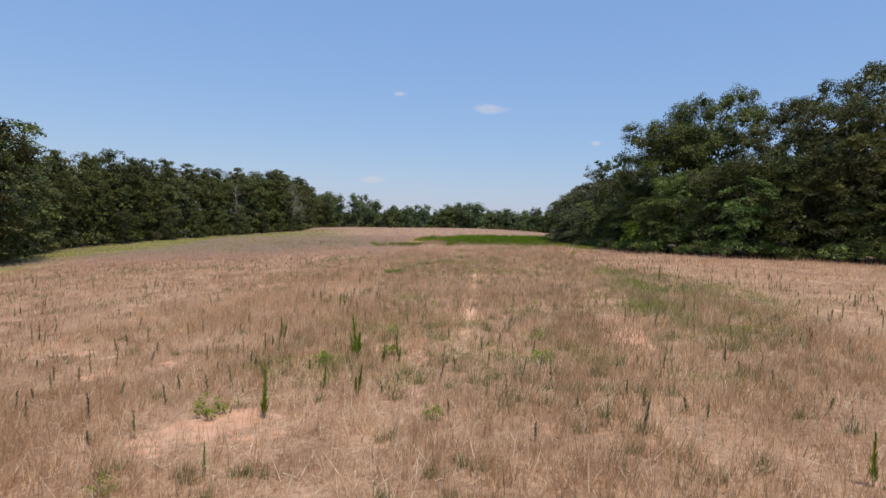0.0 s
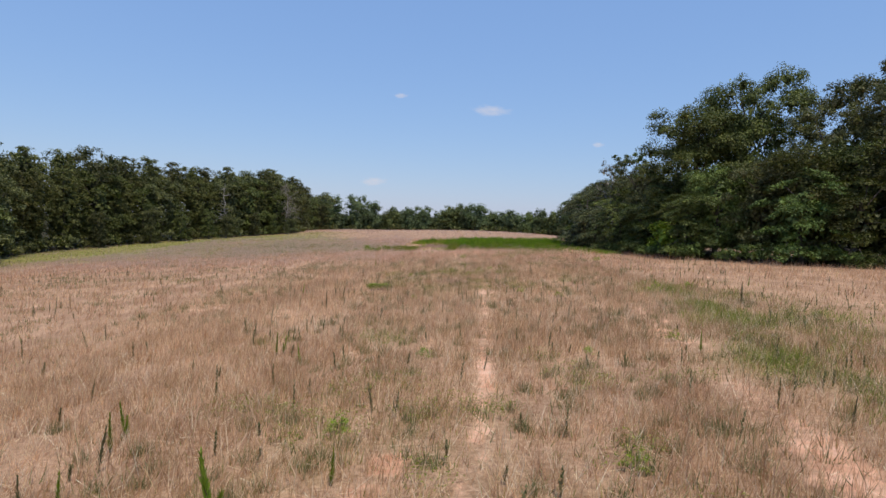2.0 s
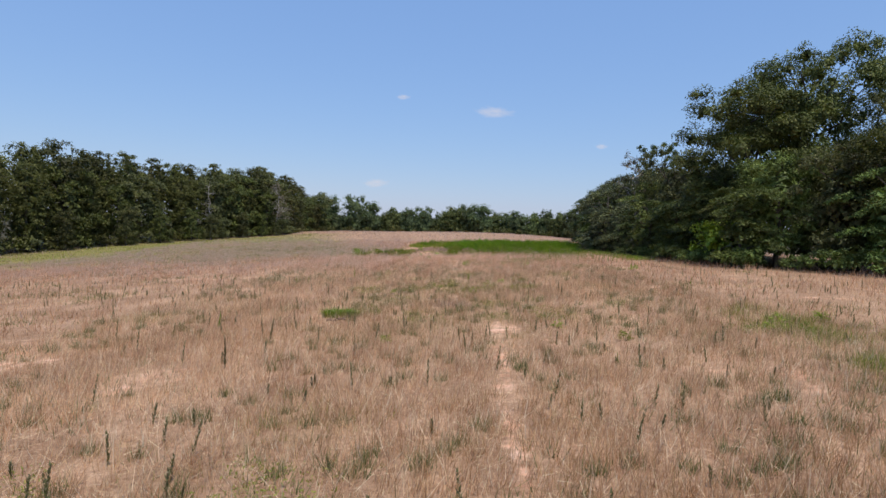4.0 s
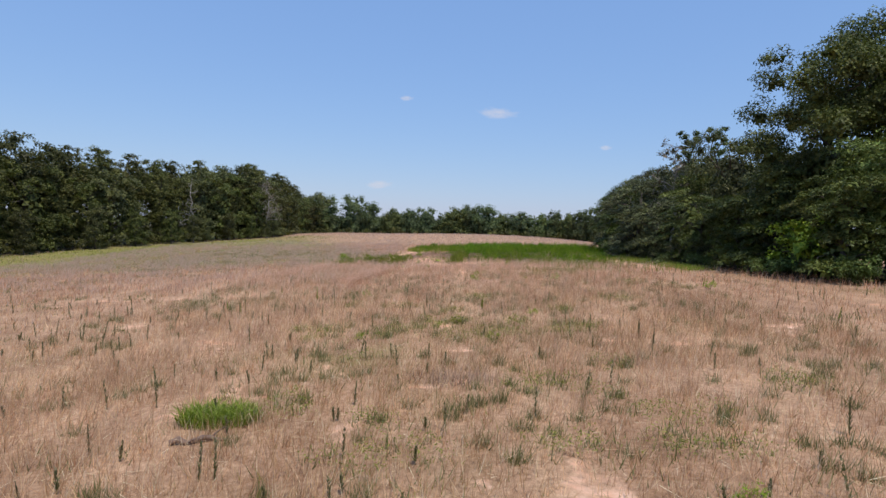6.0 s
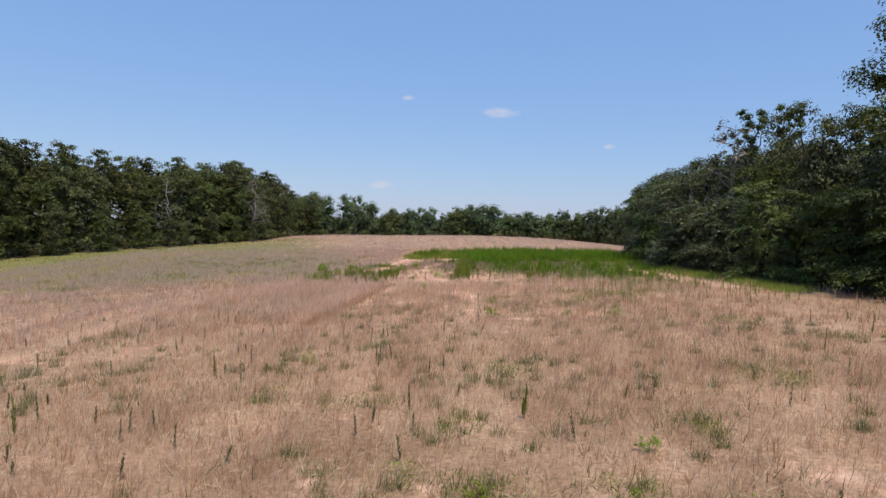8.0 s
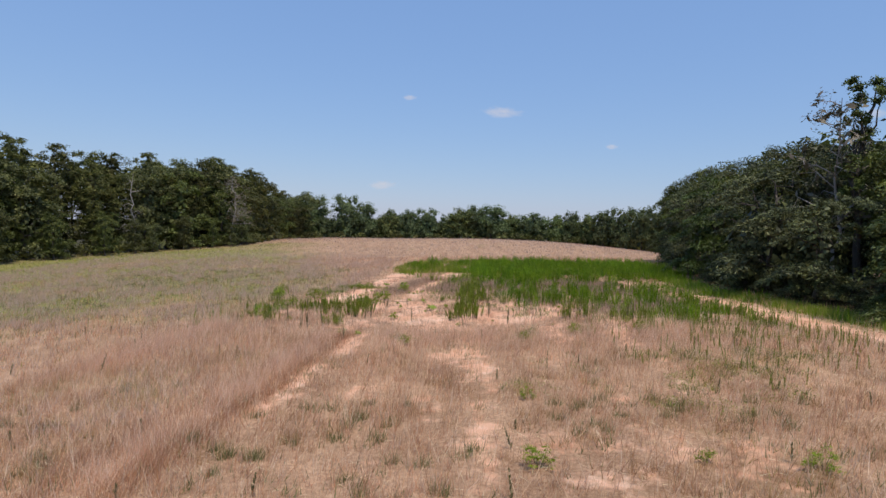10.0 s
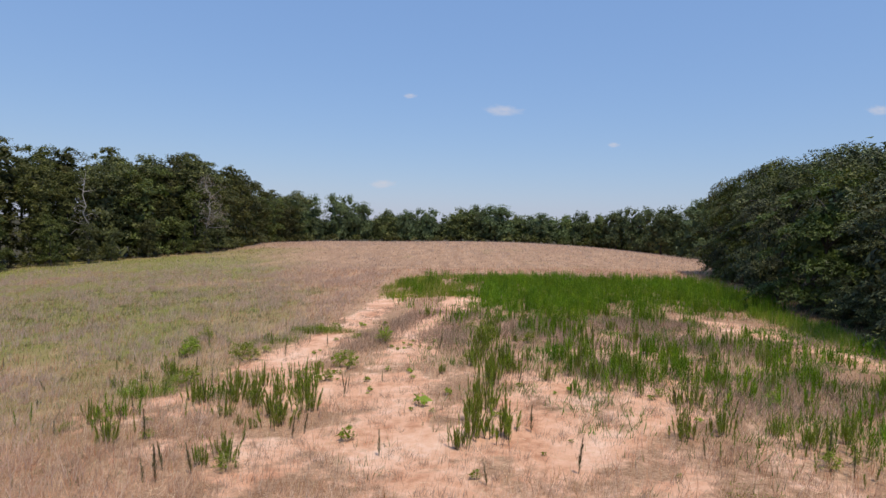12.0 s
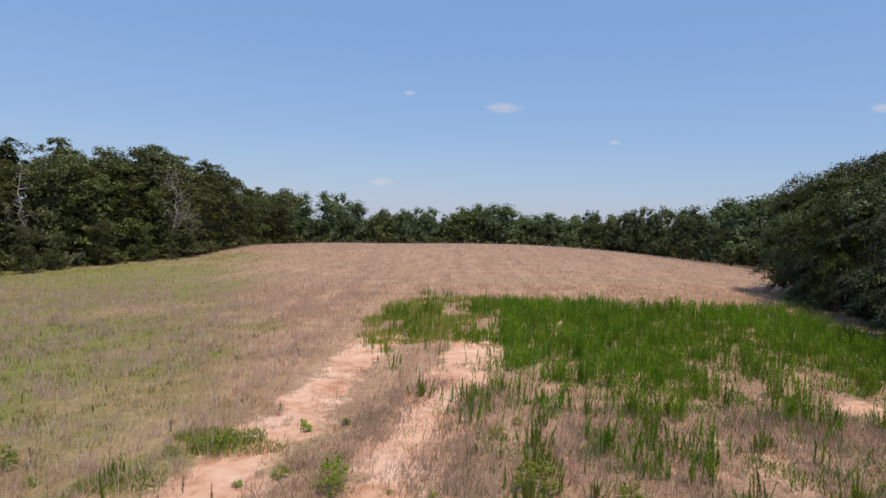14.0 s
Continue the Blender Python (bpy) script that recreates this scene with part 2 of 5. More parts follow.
def ground_material():
    """Dry litter, bare sandy clay where the soil layer is high, low green where the green layer is."""
    m, tree, skin = material("field_ground")
    soil, green, wood = (tree.nodes.new("ShaderNodeAttribute") for _ in range(3))
    soil.attribute_name, green.attribute_name, wood.attribute_name = "soil", "green", "wood"
    fine, mid, broad = grain(tree, 9.0, 6.0, 0.75), grain(tree, 1.6, 5.0, 0.65), grain(tree, 0.16, 4.0, 0.6)
    straw = ramp(tree, fine, [(0.30, (0.21, 0.117, 0.069)), (0.44, (0.38, 0.228, 0.141)), (0.56, (0.53, 0.340, 0.217)), (0.72, (0.69, 0.485, 0.335))])
    straw = blend(tree, maths(tree, "MULTIPLY", broad, 0.5), straw, blend(tree, fine, (0.26, 0.165, 0.095), (0.52, 0.355, 0.205)))
    patch = maths(tree, "ADD", maths(tree, "MULTIPLY", grain(tree, 0.33, 3.0), 0.6), maths(tree, "MULTIPLY", grain(tree, 1.3, 3.0), 0.4))
    straw = blend(tree, 1.0, straw, ramp(tree, patch, [(0.38, (0.76, 0.71, 0.66)), (0.5, (0.96, 0.93, 0.90)), (0.6, (1.15, 1.13, 1.11))]), "MULTIPLY")
    straw = blend(tree, 1.0, straw, ramp(tree, rows(tree), [(0.36, (0.88, 0.85, 0.82)), (0.5, (0.99, 0.98, 0.97)), (0.62, (1.07, 1.07, 1.06))]), "MULTIPLY")
    grass = ramp(tree, fine, [(0.3, (0.100, 0.118, 0.020)), (0.5, (0.20, 0.205, 0.042)), (0.75, (0.37, 0.305, 0.125))])
    crust = maths(tree, "ADD", maths(tree, "MULTIPLY", grain(tree, 2.6, 8.0, 0.62), 0.45), maths(tree, "MULTIPLY", grain(tree, 0.45, 3.0), 0.55))
    sand = ramp(tree, crust, [(0.37, (0.56, 0.270, 0.150)), (0.45, (0.74, 0.410, 0.250)), (0.54, (0.83, 0.505, 0.330)), (0.66, (0.93, 0.655, 0.475))])
    sand = blend(tree, maths(tree, "MULTIPLY", fine, 0.18), sand, (0.52, 0.27, 0.145))
    g = maths(tree, "MULTIPLY", maths(tree, "ADD", green.outputs["Fac"], maths(tree, "MULTIPLY", maths(tree, "SUBTRACT", mid, 0.5), 1.6)), 0.9, True)
    g = maths(tree, "MULTIPLY", g, maths(tree, "MULTIPLY", green.outputs["Fac"], 1.5, True), True)
    s = maths(tree, "ADD", soil.outputs["Fac"], maths(tree, "MULTIPLY", maths(tree, "SUBTRACT", mid, 0.5), 1.3))
    s = maths(tree, "MULTIPLY", maths(tree, "SUBTRACT", s, 0.38), 4.0, True)
    colour = blend(tree, s, blend(tree, g, straw, grass), sand)
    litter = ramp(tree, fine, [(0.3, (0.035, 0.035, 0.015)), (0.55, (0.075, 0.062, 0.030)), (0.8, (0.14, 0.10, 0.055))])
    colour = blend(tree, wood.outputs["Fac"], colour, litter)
    tree.links.new(colour, skin.inputs["Base Color"])
    skin.inputs["Roughness"].default_value = 0.92
    skin.inputs["Specular IOR Level"].default_value = 0.15
    bump = node(tree, "ShaderNodeBump", Strength=0.8, Distance=0.06)
    tree.links.new(maths(tree, "ADD", fine, maths(tree, "MULTIPLY", mid, 0.6)), bump.inputs["Height"])
    tree.links.new(bump.outputs[0], skin.inputs["Normal"])
    return m


GROUND = ground_material()


def cloud_material():
    m, tree, skin = material("cloud_vapour")
    tree.nodes.remove(skin)
    where = tree.nodes.new("ShaderNodeTexCoord").outputs["Object"]
    n = node(tree, "ShaderNodeTexNoise", Scale=2.4, Detail=5.0, Roughness=0.6)
    tree.links.new(where, n.inputs["Vector"])
    far = tree.nodes.new("ShaderNodeVectorMath")
    far.operation = "LENGTH"
    tree.links.new(where, far.inputs[0])
    edge = maths(tree, "SUBTRACT", 1.0, far.outputs["Value"], True)
    thick = maths(tree, "MULTIPLY", maths(tree, "SUBTRACT", maths(tree, "ADD", edge, n.outputs["Fac"]), 0.72), 1.5, True)
    thick = maths(tree, "MULTIPLY", thick, maths(tree, "MULTIPLY", edge, 2.2, True))
    clear, white = tree.nodes.new("ShaderNodeBsdfTransparent"), tree.nodes.new("ShaderNodeEmission")
    white.inputs["Color"].default_value = (0.93, 0.92, 1.0, 1)
    white.inputs["Strength"].default_value = 0.72
    mix = tree.nodes.new("ShaderNodeMixShader")
    tree.links.new(maths(tree, "MULTIPLY", thick, 0.62), mix.inputs[0])
    tree.links.new(clear.outputs[0], mix.inputs[1])
    tree.links.new(white.outputs[0], mix.inputs[2])
    tree.links.new(mix.outputs[0], tree.nodes["Material Output"].inputs["Surface"])
    return m


# ---- the lie of the land ----
rng = np.random.default_rng(7)
LATTICE = rng.random((8, 256, 256))


def value_noise(x, y, size, layer=0):
    """Smooth noise from 0 to 1 with blobs of about that size in metres."""
    x, y = np.asarray(x, float) / size + 91.3, np.asarray(y, float) / size + 57.7
    i, j = np.floor(x).astype(int), np.floor(y).astype(int)
    u, v = x - i, y - j
    u, v = u * u * (3 - 2 * u), v * v * (3 - 2 * v)
    g = LATTICE[layer]
    a, b = g[i % 256, j % 256], g[(i + 1) % 256, j % 256]
    c, d = g[i % 256, (j + 1) % 256], g[(i + 1) % 256, (j + 1) % 256]
    return (a * (1 - u) + b * u) * (1 - v) + (c * (1 - u) + d * u) * v


def step(v):
    return 1 / (1 + np.exp(-np.clip(v, -40, 40)))


def ground(x, y):
    """Height of the land: a broad dome ahead, a hollow along the woods to the west, a fall behind the crest."""
    x, y = np.asarray(x, float), np.asarray(y, float)
    z = -4.966 + 3.341 * step((x + 5) / 18) + 3.23 * step((x + 45) / 14)
    z += 1.654 * np.exp(-(((x + 5) / 70) ** 2) - ((y - 250) / 60) ** 2) - 0.311 * step((y - 275) / 18)
    z += -4.459 * step((x - 62) / 14) * step((y - 150) / 25) - 0.622 * step((y - 110) / 25) * step((x - 10) / 15)
    z += 2.538 * step(-(x + 30) / 10) * step((y - 150) / 20)
    return z


def bumps(x, y):
    return 0.10 * (value_noise(x, y, 3.0, 1) - 0.5) + 0.05 * (value_noise(x, y, 1.1, 2) - 0.5)


def surface(x, y):
    return ground(x, y) + bumps(x, y)


def near_line(x, y, points, wide):
    """1 on a broken line through the points, falling to 0 at that many metres from it."""
    best = np.full(np.shape(x), 1e9)
    for (ax, ay), (bx, by) in zip(points, points[1:]):
        dx, dy = bx - ax, by - ay
        u = np.clip(((x - ax) * dx + (y - ay) * dy) / (dx * dx + dy * dy), 0, 1)
        best = np.minimum(best, np.hypot(x - ax - u * dx, y - ay - u * dy))
    return np.clip(1 - best / wide, 0, 1)


def blob(x, y, cx, cy, rx, ry, turn=0.0):
    c, s = math.cos(radians(turn)), math.sin(radians(turn))
    u, v = (x - cx) * c + (y - cy) * s, (y - cy) * c - (x - cx) * s
    return np.clip(1.6 * (1 - np.hypot(u / rx, v / ry)), 0, 1)


# ---- building helpers ----
def mesh_of(name, verts, faces, mat):
    """A mesh from arrays: verts (n, 3), faces (m, 3 or 4)."""
    verts, faces = np.asarray(verts, np.float32), np.asarray(faces, np.int32)
    me = bpy.data.meshes.new(name)
    me.vertices.add(len(verts))
    me.vertices.foreach_set("co", verts.ravel())
    me.loops.add(faces.size)
    me.loops.foreach_set("vertex_index", faces.ravel())
    me.polygons.add(len(faces))
    me.polygons.foreach_set("loop_start", np.arange(0, faces.size, faces.shape[1], dtype=np.int32))
    me.update(calc_edges=True)
    me.materials.append(mat)
    return me


def part(name, verts, faces, mat, parent, label=""):
    ob = new(name, mesh_of(name, verts, faces, mat))
    ob.parent = parent
    return tagged(ob, label)


def unit(v):
    return v / np.maximum(np.linalg.norm(v, axis=-1, keepdims=True), 1e-9)


def cards(at, normal, length, width, r, fold=0.18, plain=False):
    """Kite-shaped leaves at the places, facing the normals; plain: three-cornered ones, for far crowns."""
    n = unit(normal)
    along = unit(np.cross(n, unit(r.normal(size=n.shape))))
    side = np.cross(n, along)
    length, width = np.reshape(length, (-1, 1)), np.reshape(width, (-1, 1))
    tip, root = at + along * length * 0.55, at - along * length * 0.45
    left = at + side * width * 0.5 + n * width * fold
    right = at - side * width * 0.5 + n * width * fold
    if plain:
        verts = np.stack([root - side * width * 0.5, root + side * width * 0.5, tip], 1).reshape(-1, 3)
        return verts, np.arange(len(verts)).reshape(-1, 3)
    verts = np.stack([root, right, tip, left], 1).reshape(-1, 3)
    return verts, np.arange(len(verts)).reshape(-1, 4)


def tube(points, radii, sides=6):
    """A tapered limb through the points."""
    points, radii = np.asarray(points, float), np.asarray(radii, float)
    way = unit(np.gradient(points, axis=0))
    a = unit(np.cross(way, np.array([0.31, 0.87, 0.38])))
    b = np.cross(way, a)
    turn = np.arange(sides) * 2 * np.pi / sides
    ring = points[:, None] + radii[:, None, None] * (np.cos(turn)[None, :, None] * a[:, None] + np.sin(turn)[None, :, None] * b[:, None])
    faces = []
    for k in range(len(points) - 1):
        for s in range(sides):
            p, q = k * sides + s, k * sides + (s + 1) % sides
            faces.append((p, q, q + sides, p + sides))
    return ring.reshape(-1, 3), np.array(faces)


def joined(pieces):
    verts, faces, count = [], [], 0
    for v, f in pieces:
        verts.append(v), faces.append(np.asarray(f) + count)
        count += len(v)
    return np.concatenate(verts), np.concatenate(faces)


def bend(start, end, sag, steps, r, rough=0.08):
    u = np.linspace(0, 1, steps)[:, None]
    p = np.asarray(start) * (1 - u) + np.asarray(end) * u
    p[:, 2] += sag * np.sin(u[:, 0] * np.pi)
    long = np.linalg.norm(np.subtract(end, start))
    p[1:-1] += r.normal(size=(steps - 2, 3)) * rough * long / steps
    return p


def foliage(lobes, leaves, length, width, flat, r, up=0.7, loose=0.6, sub=9, deep=0.17, plain=False, droop=0.0):
    """Leaves over rounded lobes, each of which is broken into smaller clumps; droop: how far the sprays hang outwards."""
    centre, size = lobes[:, :3], lobes[:, 3]
    way = unit(r.normal(size=(len(lobes), sub, 3)))
    way[..., 2] = np.abs(way[..., 2]) * 1.1 - 0.35
    squash = np.array([1, 1, flat])
    small = centre[:, None] + way * squash * size[:, None, None] * 0.8
    small_size = np.repeat(size[:, None], sub, 1) * r.uniform(0.36, 0.6, (len(lobes), sub))
    small, small_size = small.reshape(-1, 3), small_size.ravel()
    chance = small_size**2 / (small_size**2).sum()
    pick = r.choice(len(small), leaves, p=chance)
    out = unit(r.normal(size=(leaves, 3)))
    out[:, 2] = np.where(r.random(leaves) < 0.6, np.abs(out[:, 2]), out[:, 2])
    at = small[pick] + out * squash * small_size[pick][:, None] * r.uniform(0.45, 1.08, leaves)[:, None]
    inner = r.random(leaves) < deep
    at[inner] = (centre[pick // sub] + out * squash * size[pick // sub][:, None] * r.uniform(0.1, 0.4, leaves)[:, None])[inner]
    if droop:
        axis = unit(centre * (1, 1, 0))[pick // sub]
        at[:, 2] -= droop * np.einsum("ij,ij->i", at - centre[pick // sub], axis)
    normal = out * 0.85 + np.array([0, 0, up]) + 0.6 * loose * r.normal(size=(leaves, 3))
    grow = r.uniform(0.7, 1.35, leaves) * np.where(inner, 2.3, 0.82)
    return cards(at, normal, length * grow, width * grow, r, plain=plain)


def inner_leaves(low, high, profile, count, size, r):
    """Large shaded sprays inside a crown: profile gives the crown's half width over its height from 0 to 1."""
    u = r.uniform(0.03, 0.97, count)
    a = r.uniform(0, 6.28, count)
    d = profile(u) * r.uniform(0.75, 1.0, count)
    at = np.c_[np.cos(a) * d, np.sin(a) * d, low + u * (high - low)]
    normal = np.c_[np.cos(a), np.sin(a), 2.2 * (u - 0.45)] + 0.35 * r.normal(size=(count, 3))
    grow = r.uniform(0.7, 1.3, count) * size
    return cards(at, normal, grow, grow * 0.85, r, plain=True)


def tree_of(name, label, trunk, limbs, crown, bark, leaf, category="tree"):
    thing = tagged(new(name), label, category)
    part("trunk", *joined([trunk, limbs]), bark, thing)
    if crown is not None:
        part("crown", *crown, leaf, thing)
    return thing


def broadleaf(name, label, high, wide, low, lobes, leaves, leaf, mat, seed, flat=0.9, up=0.35, open_crown=0.0, sub=7, slim=0.55, plain=False, loose=0.6, forks=14, droop=0.0, deep=0.17, core=0, core_size=1.0, core_wide=0.62):
    """A broadleaved tree: a trunk that forks into limbs, and a crown of clumps round the limbs' ends."""
    r = np.random.default_rng(seed)
    k = np.arange(lobes) + 0.5
    z = 1 - 1.9 * k / lobes
    turn = k * 2.39996 + r.uniform(0, 6.28)
    flatr = np.where(z > 0, np.maximum(1 - np.abs(z) ** 2.6, 0.01) ** 0.385, np.sqrt(np.maximum(1 - 0.45 * z * z, 0.02)))
    way = np.stack([flatr * np.cos(turn), flatr * np.sin(turn), z], 1) + r.normal(size=(lobes, 3)) * 0.14
    reach = r.uniform(0.6, 0.9, lobes)[:, None]
    reach[r.random(lobes) < 0.2] *= 0.55
    half = (high - low) / 2
    way[:, 2] = np.tanh(1.7 * way[:, 2]) / math.tanh(1.7)
    centre = way * reach * np.array([wide, wide, half]) + np.array([0, 0, low + half])
    size = wide * r.uniform(0.75, 1.25, lobes) * 2.05 / math.sqrt(lobes) * (1 - 0.25 * open_crown)
    span = centre[:, 2].max() - centre[:, 2].min()
    centre[:, 2] = low + size.mean() * flat * 0.6 + (centre[:, 2] - centre[:, 2].min()) / span * (high - low - size.mean() * flat * 1.5)
    crown = foliage(np.c_[centre, size], leaves, leaf, leaf * slim, flat, r, up=up, sub=sub, plain=plain, loose=loose, droop=droop, deep=deep)
    if core:
        bottom, top = low + 0.06 * (high - low), low + 0.8 * (high - low)
        crown = joined([crown, inner_leaves(bottom, top, lambda u: core_wide * wide * np.sqrt(np.clip(1 - np.maximum(u - 0.3, 0) ** 2 / 0.5, 0.02, 1)), core, core_size, r)])
    girth = 0.016 * high + 0.06
    top = high * 0.72
    stem = bend((0, 0, -0.4), (r.normal() * 0.4, r.normal() * 0.4, top), 0, 7, r, 0.12)
    trunk = tube(stem, girth * np.array([1.35, 1.0, 0.9, 0.78, 0.62, 0.42, 0.2]), 8)
    limbs = []
    for c in centre[r.permutation(lobes)[:forks]]:
        root = stem[np.searchsorted(stem[:, 2], np.clip(c[2] * 0.62, high * 0.14, top * 0.9))]
        limbs.append(tube(bend(root, c, 0.4, 5, r, 0.3), girth * np.array([0.42, 0.32, 0.22, 0.14, 0.05]), 5))
    return tree_of(name, label, trunk, joined(limbs), crown, BARK, mat)


def pine(name, label, high, wide, low, leaves, seed, needle=0.5, slim=0.3, mat=None, sub=5, inner=420):
    """A pine: a tall straight trunk, bare below, with tiers of needle clumps that close to a dome."""
    r = np.random.default_rng(seed)
    lobes = []
    for z in np.arange(low, high - 0.5, 0.82):
        u = (z - low) / (high - low)
        spread = wide * (0.62 + 0.38 * math.sin(min(u * 2.6, 1.5))) * (1 - u**4.5) ** 0.6 + 0.2
        count = 2 + int(1.25 * spread)
        for a in np.arange(count) * 6.283 / count + r.uniform(0, 6.28):
            d = spread * math.sqrt(r.uniform(0.05, 1.0))
            lobes.append((math.cos(a + r.normal() * 0.3) * d, math.sin(a + r.normal() * 0.3) * d, z + r.normal() * 0.3 - 0.12 * d, r.uniform(0.75, 1.3)))
    lobes.append((0, 0, high - 0.8, 0.8))
    lobes = np.array(lobes)
    crown = foliage(lobes, leaves, needle, needle * slim, 0.7, r, up=0.6, loose=0.8, sub=sub, plain=True, deep=0.1, droop=0.12)
    crown = joined([crown, inner_leaves(low, high - 1.0, lambda u: 0.5 * wide * (0.62 + 0.38 * np.sin(np.minimum(u * 2.6, 1.5))) * (1 - u**4.5) ** 0.6, inner, 0.75 * high / 18, r)])
    stem = bend((0, 0, -0.4), (r.normal() * 0.3, r.normal() * 0.3, high - 0.5), 0, 7, r, 0.04)
    trunk = tube(stem, (0.011 * high + 0.05) * np.array([1.2, 1.0, 0.9, 0.75, 0.55, 0.35, 0.1]), 7)
    limbs = []
    for x, y, z, _ in lobes[::5]:
        root = stem[0] * (1 - z / high) + stem[-1] * z / high
        limbs.append(tube(bend((root[0], root[1], z - 0.2), (x, y, z), 0.1, 4, r), [0.06, 0.05, 0.035, 0.015], 4))
    return tree_of(name, label, trunk, joined(limbs), crown, BARK, mat or LEAF_PINE)


def bare_tree(name, label, high, seed, mat, spread=0.3, forks=16, leaf=None):
    """A dead tree: a pale leaning trunk with broken limbs and twigs."""
    r = np.random.default_rng(seed)
    stem = bend((0, 0, -0.3), (r.normal() * 0.4, r.normal() * 0.4, high), 0, 9, r, 0.25)
    girth = 0.006 * high + 0.04
    trunk = tube(stem, girth * np.linspace(1.2, 0.18, 9), 7)
    limbs, tips = [], []
    for z in r.uniform(0.3, 0.97, forks) * high:
        root = np.array([np.interp(z, stem[:, 2], stem[:, k]) for k in range(3)])
        a, long = r.uniform(0, 6.28), high * spread * r.uniform(0.4, 1.0) * (1.2 - z / high)
        end = root + np.array([math.cos(a) * long, math.sin(a) * long, long * r.uniform(-0.15, 0.8)])
        limb = bend(root, end, 0.1 * long, 5, r, 0.35)
        limbs.append(tube(limb, girth * np.array([0.4, 0.3, 0.2, 0.12, 0.04]), 4))
        tips.append(end)
        for _ in range(5):
            s = limb[r.integers(1, 5)]
            e = s + unit(r.normal(size=3) + (0, 0, 0.4)) * long * r.uniform(0.2, 0.5)
            limbs.append(tube(bend(s, e, 0, 3, r), girth * np.array([0.13, 0.08, 0.02]), 3))
            tips.append(e)
    crown = None
    if leaf is not None:
        tips = np.c_[np.array(tips), np.full(len(tips), 0.5)]
        crown = foliage(tips, 900, 0.3, 0.12, 0.8, r)
    return tree_of(name, label, trunk, joined(limbs), crown, mat, leaf)


def shrub(name, label, high, wide, leaves, leaf, mat, seed, category="shrub"):
    r = np.random.default_rng(seed)
    n = 26
    a, d = r.uniform(0, 6.28, n), wide * np.sqrt(r.uniform(0, 0.75, n))
    z = high * (0.2 + 0.6 * r.random(n)) * (1 - 0.6 * (d / wide) ** 2)
    lobes = np.c_[np.cos(a) * d, np.sin(a) * d, z, np.minimum(wide * r.uniform(0.22, 0.36, n), 1.3 * z)]
    crown = foliage(lobes, leaves, leaf, leaf * 0.5, 0.9, r, up=0.6, sub=5, deep=0.08)
    crown[0][:, 2] = np.maximum(crown[0][:, 2], 0.02)
    stems = [tube(bend((math.cos(k) * 0.05 * wide, math.sin(k) * 0.05 * wide, -0.05), lobes[k, :3], 0, 4, r), 0.02 * high * np.array([1, 0.8, 0.6, 0.2]), 4) for k in range(7)]
    thing = tagged(new(name), label, category)
    part("stem", *joined(stems), STEM if high < 1.5 else BARK, thing)
    part("foliage", *crown, mat, thing)
    return thing


def parked(thing):
    """Puts the pattern of a kind at its first place later: remembers it as unused."""
    thing["unused"] = 1
    return thing


def put(pattern, x, y, turn, size=1.0, group="", sink=0.0, tall=1.0):
    """Sets a pattern at its first place, and copies of it at all others."""
    m = Matrix.LocRotScale((x, y, float(surface(x, y)) - sink), Euler((0, 0, turn)), (size, size, size * tall))
    if "unused" in pattern:
        del pattern["unused"]
        pattern.matrix_basis = m
        ob = pattern
    else:
        ob = copy_thing(pattern, Matrix.LocRotScale((x, y, float(surface(x, y)) - sink), Euler((0, 0, turn)), None))
        ob.scale = (size, size, size * tall)
    return tagged(ob, group=group)


# ---- layers of the field: bare soil, low green, tall weeds ----
SAND_WEST = [(-8.2, 99.5), (-6.2, 102), (-5.6, 107), (-5.0, 113), (-4.4, 120), (-3.2, 130)]
SAND_MID = [(0.4, 94), (-0.4, 99), (-1.0, 104), (-0.4, 112), (0.8, 118), (2.2, 124), (3.0, 130)]
SAND_EAST = [(4.2, 101.5), (6.0, 97), (6.0, 92)]
SAND_SPUR = [(9.6, 95), (9.2, 92.4), (8.8, 88), (8.5, 83.7), (8.2, 79.5)]
SAND_LANE = [(15.6, 115.6), (16.8, 112.6), (17.6, 109), (18.0, 105.5), (18.1, 102), (18.4, 98), (18.9, 93.5), (19.3, 88)]
WHEEL_RUT = [(-3.6, 79), (-3.5, 81), (-3.3, 84), (-3.0, 86), (-2.7, 89.6), (-2.2, 93.5)]
RUT_RIDGE = [(-5.6, 74), (-5.1, 78.9), (-4.7, 81), (-4.6, 83.2), (-4.3, 86.2), (-4.1, 90.2)]
WEST_RIDGE = [(-11.8, 83), (-11.5, 85.5), (-10.9, 88.7), (-10.6, 94)]
FOOT_TRACK = [(0.8, 17), (1.0, 19.5), (1.6, 25), (2.1, 31.4), (2.9, 44)]
EAST_STRIP = [(6.2, 14), (6.5, 18.5), (7.6, 24.5), (8.4, 31), (8.9, 36)]


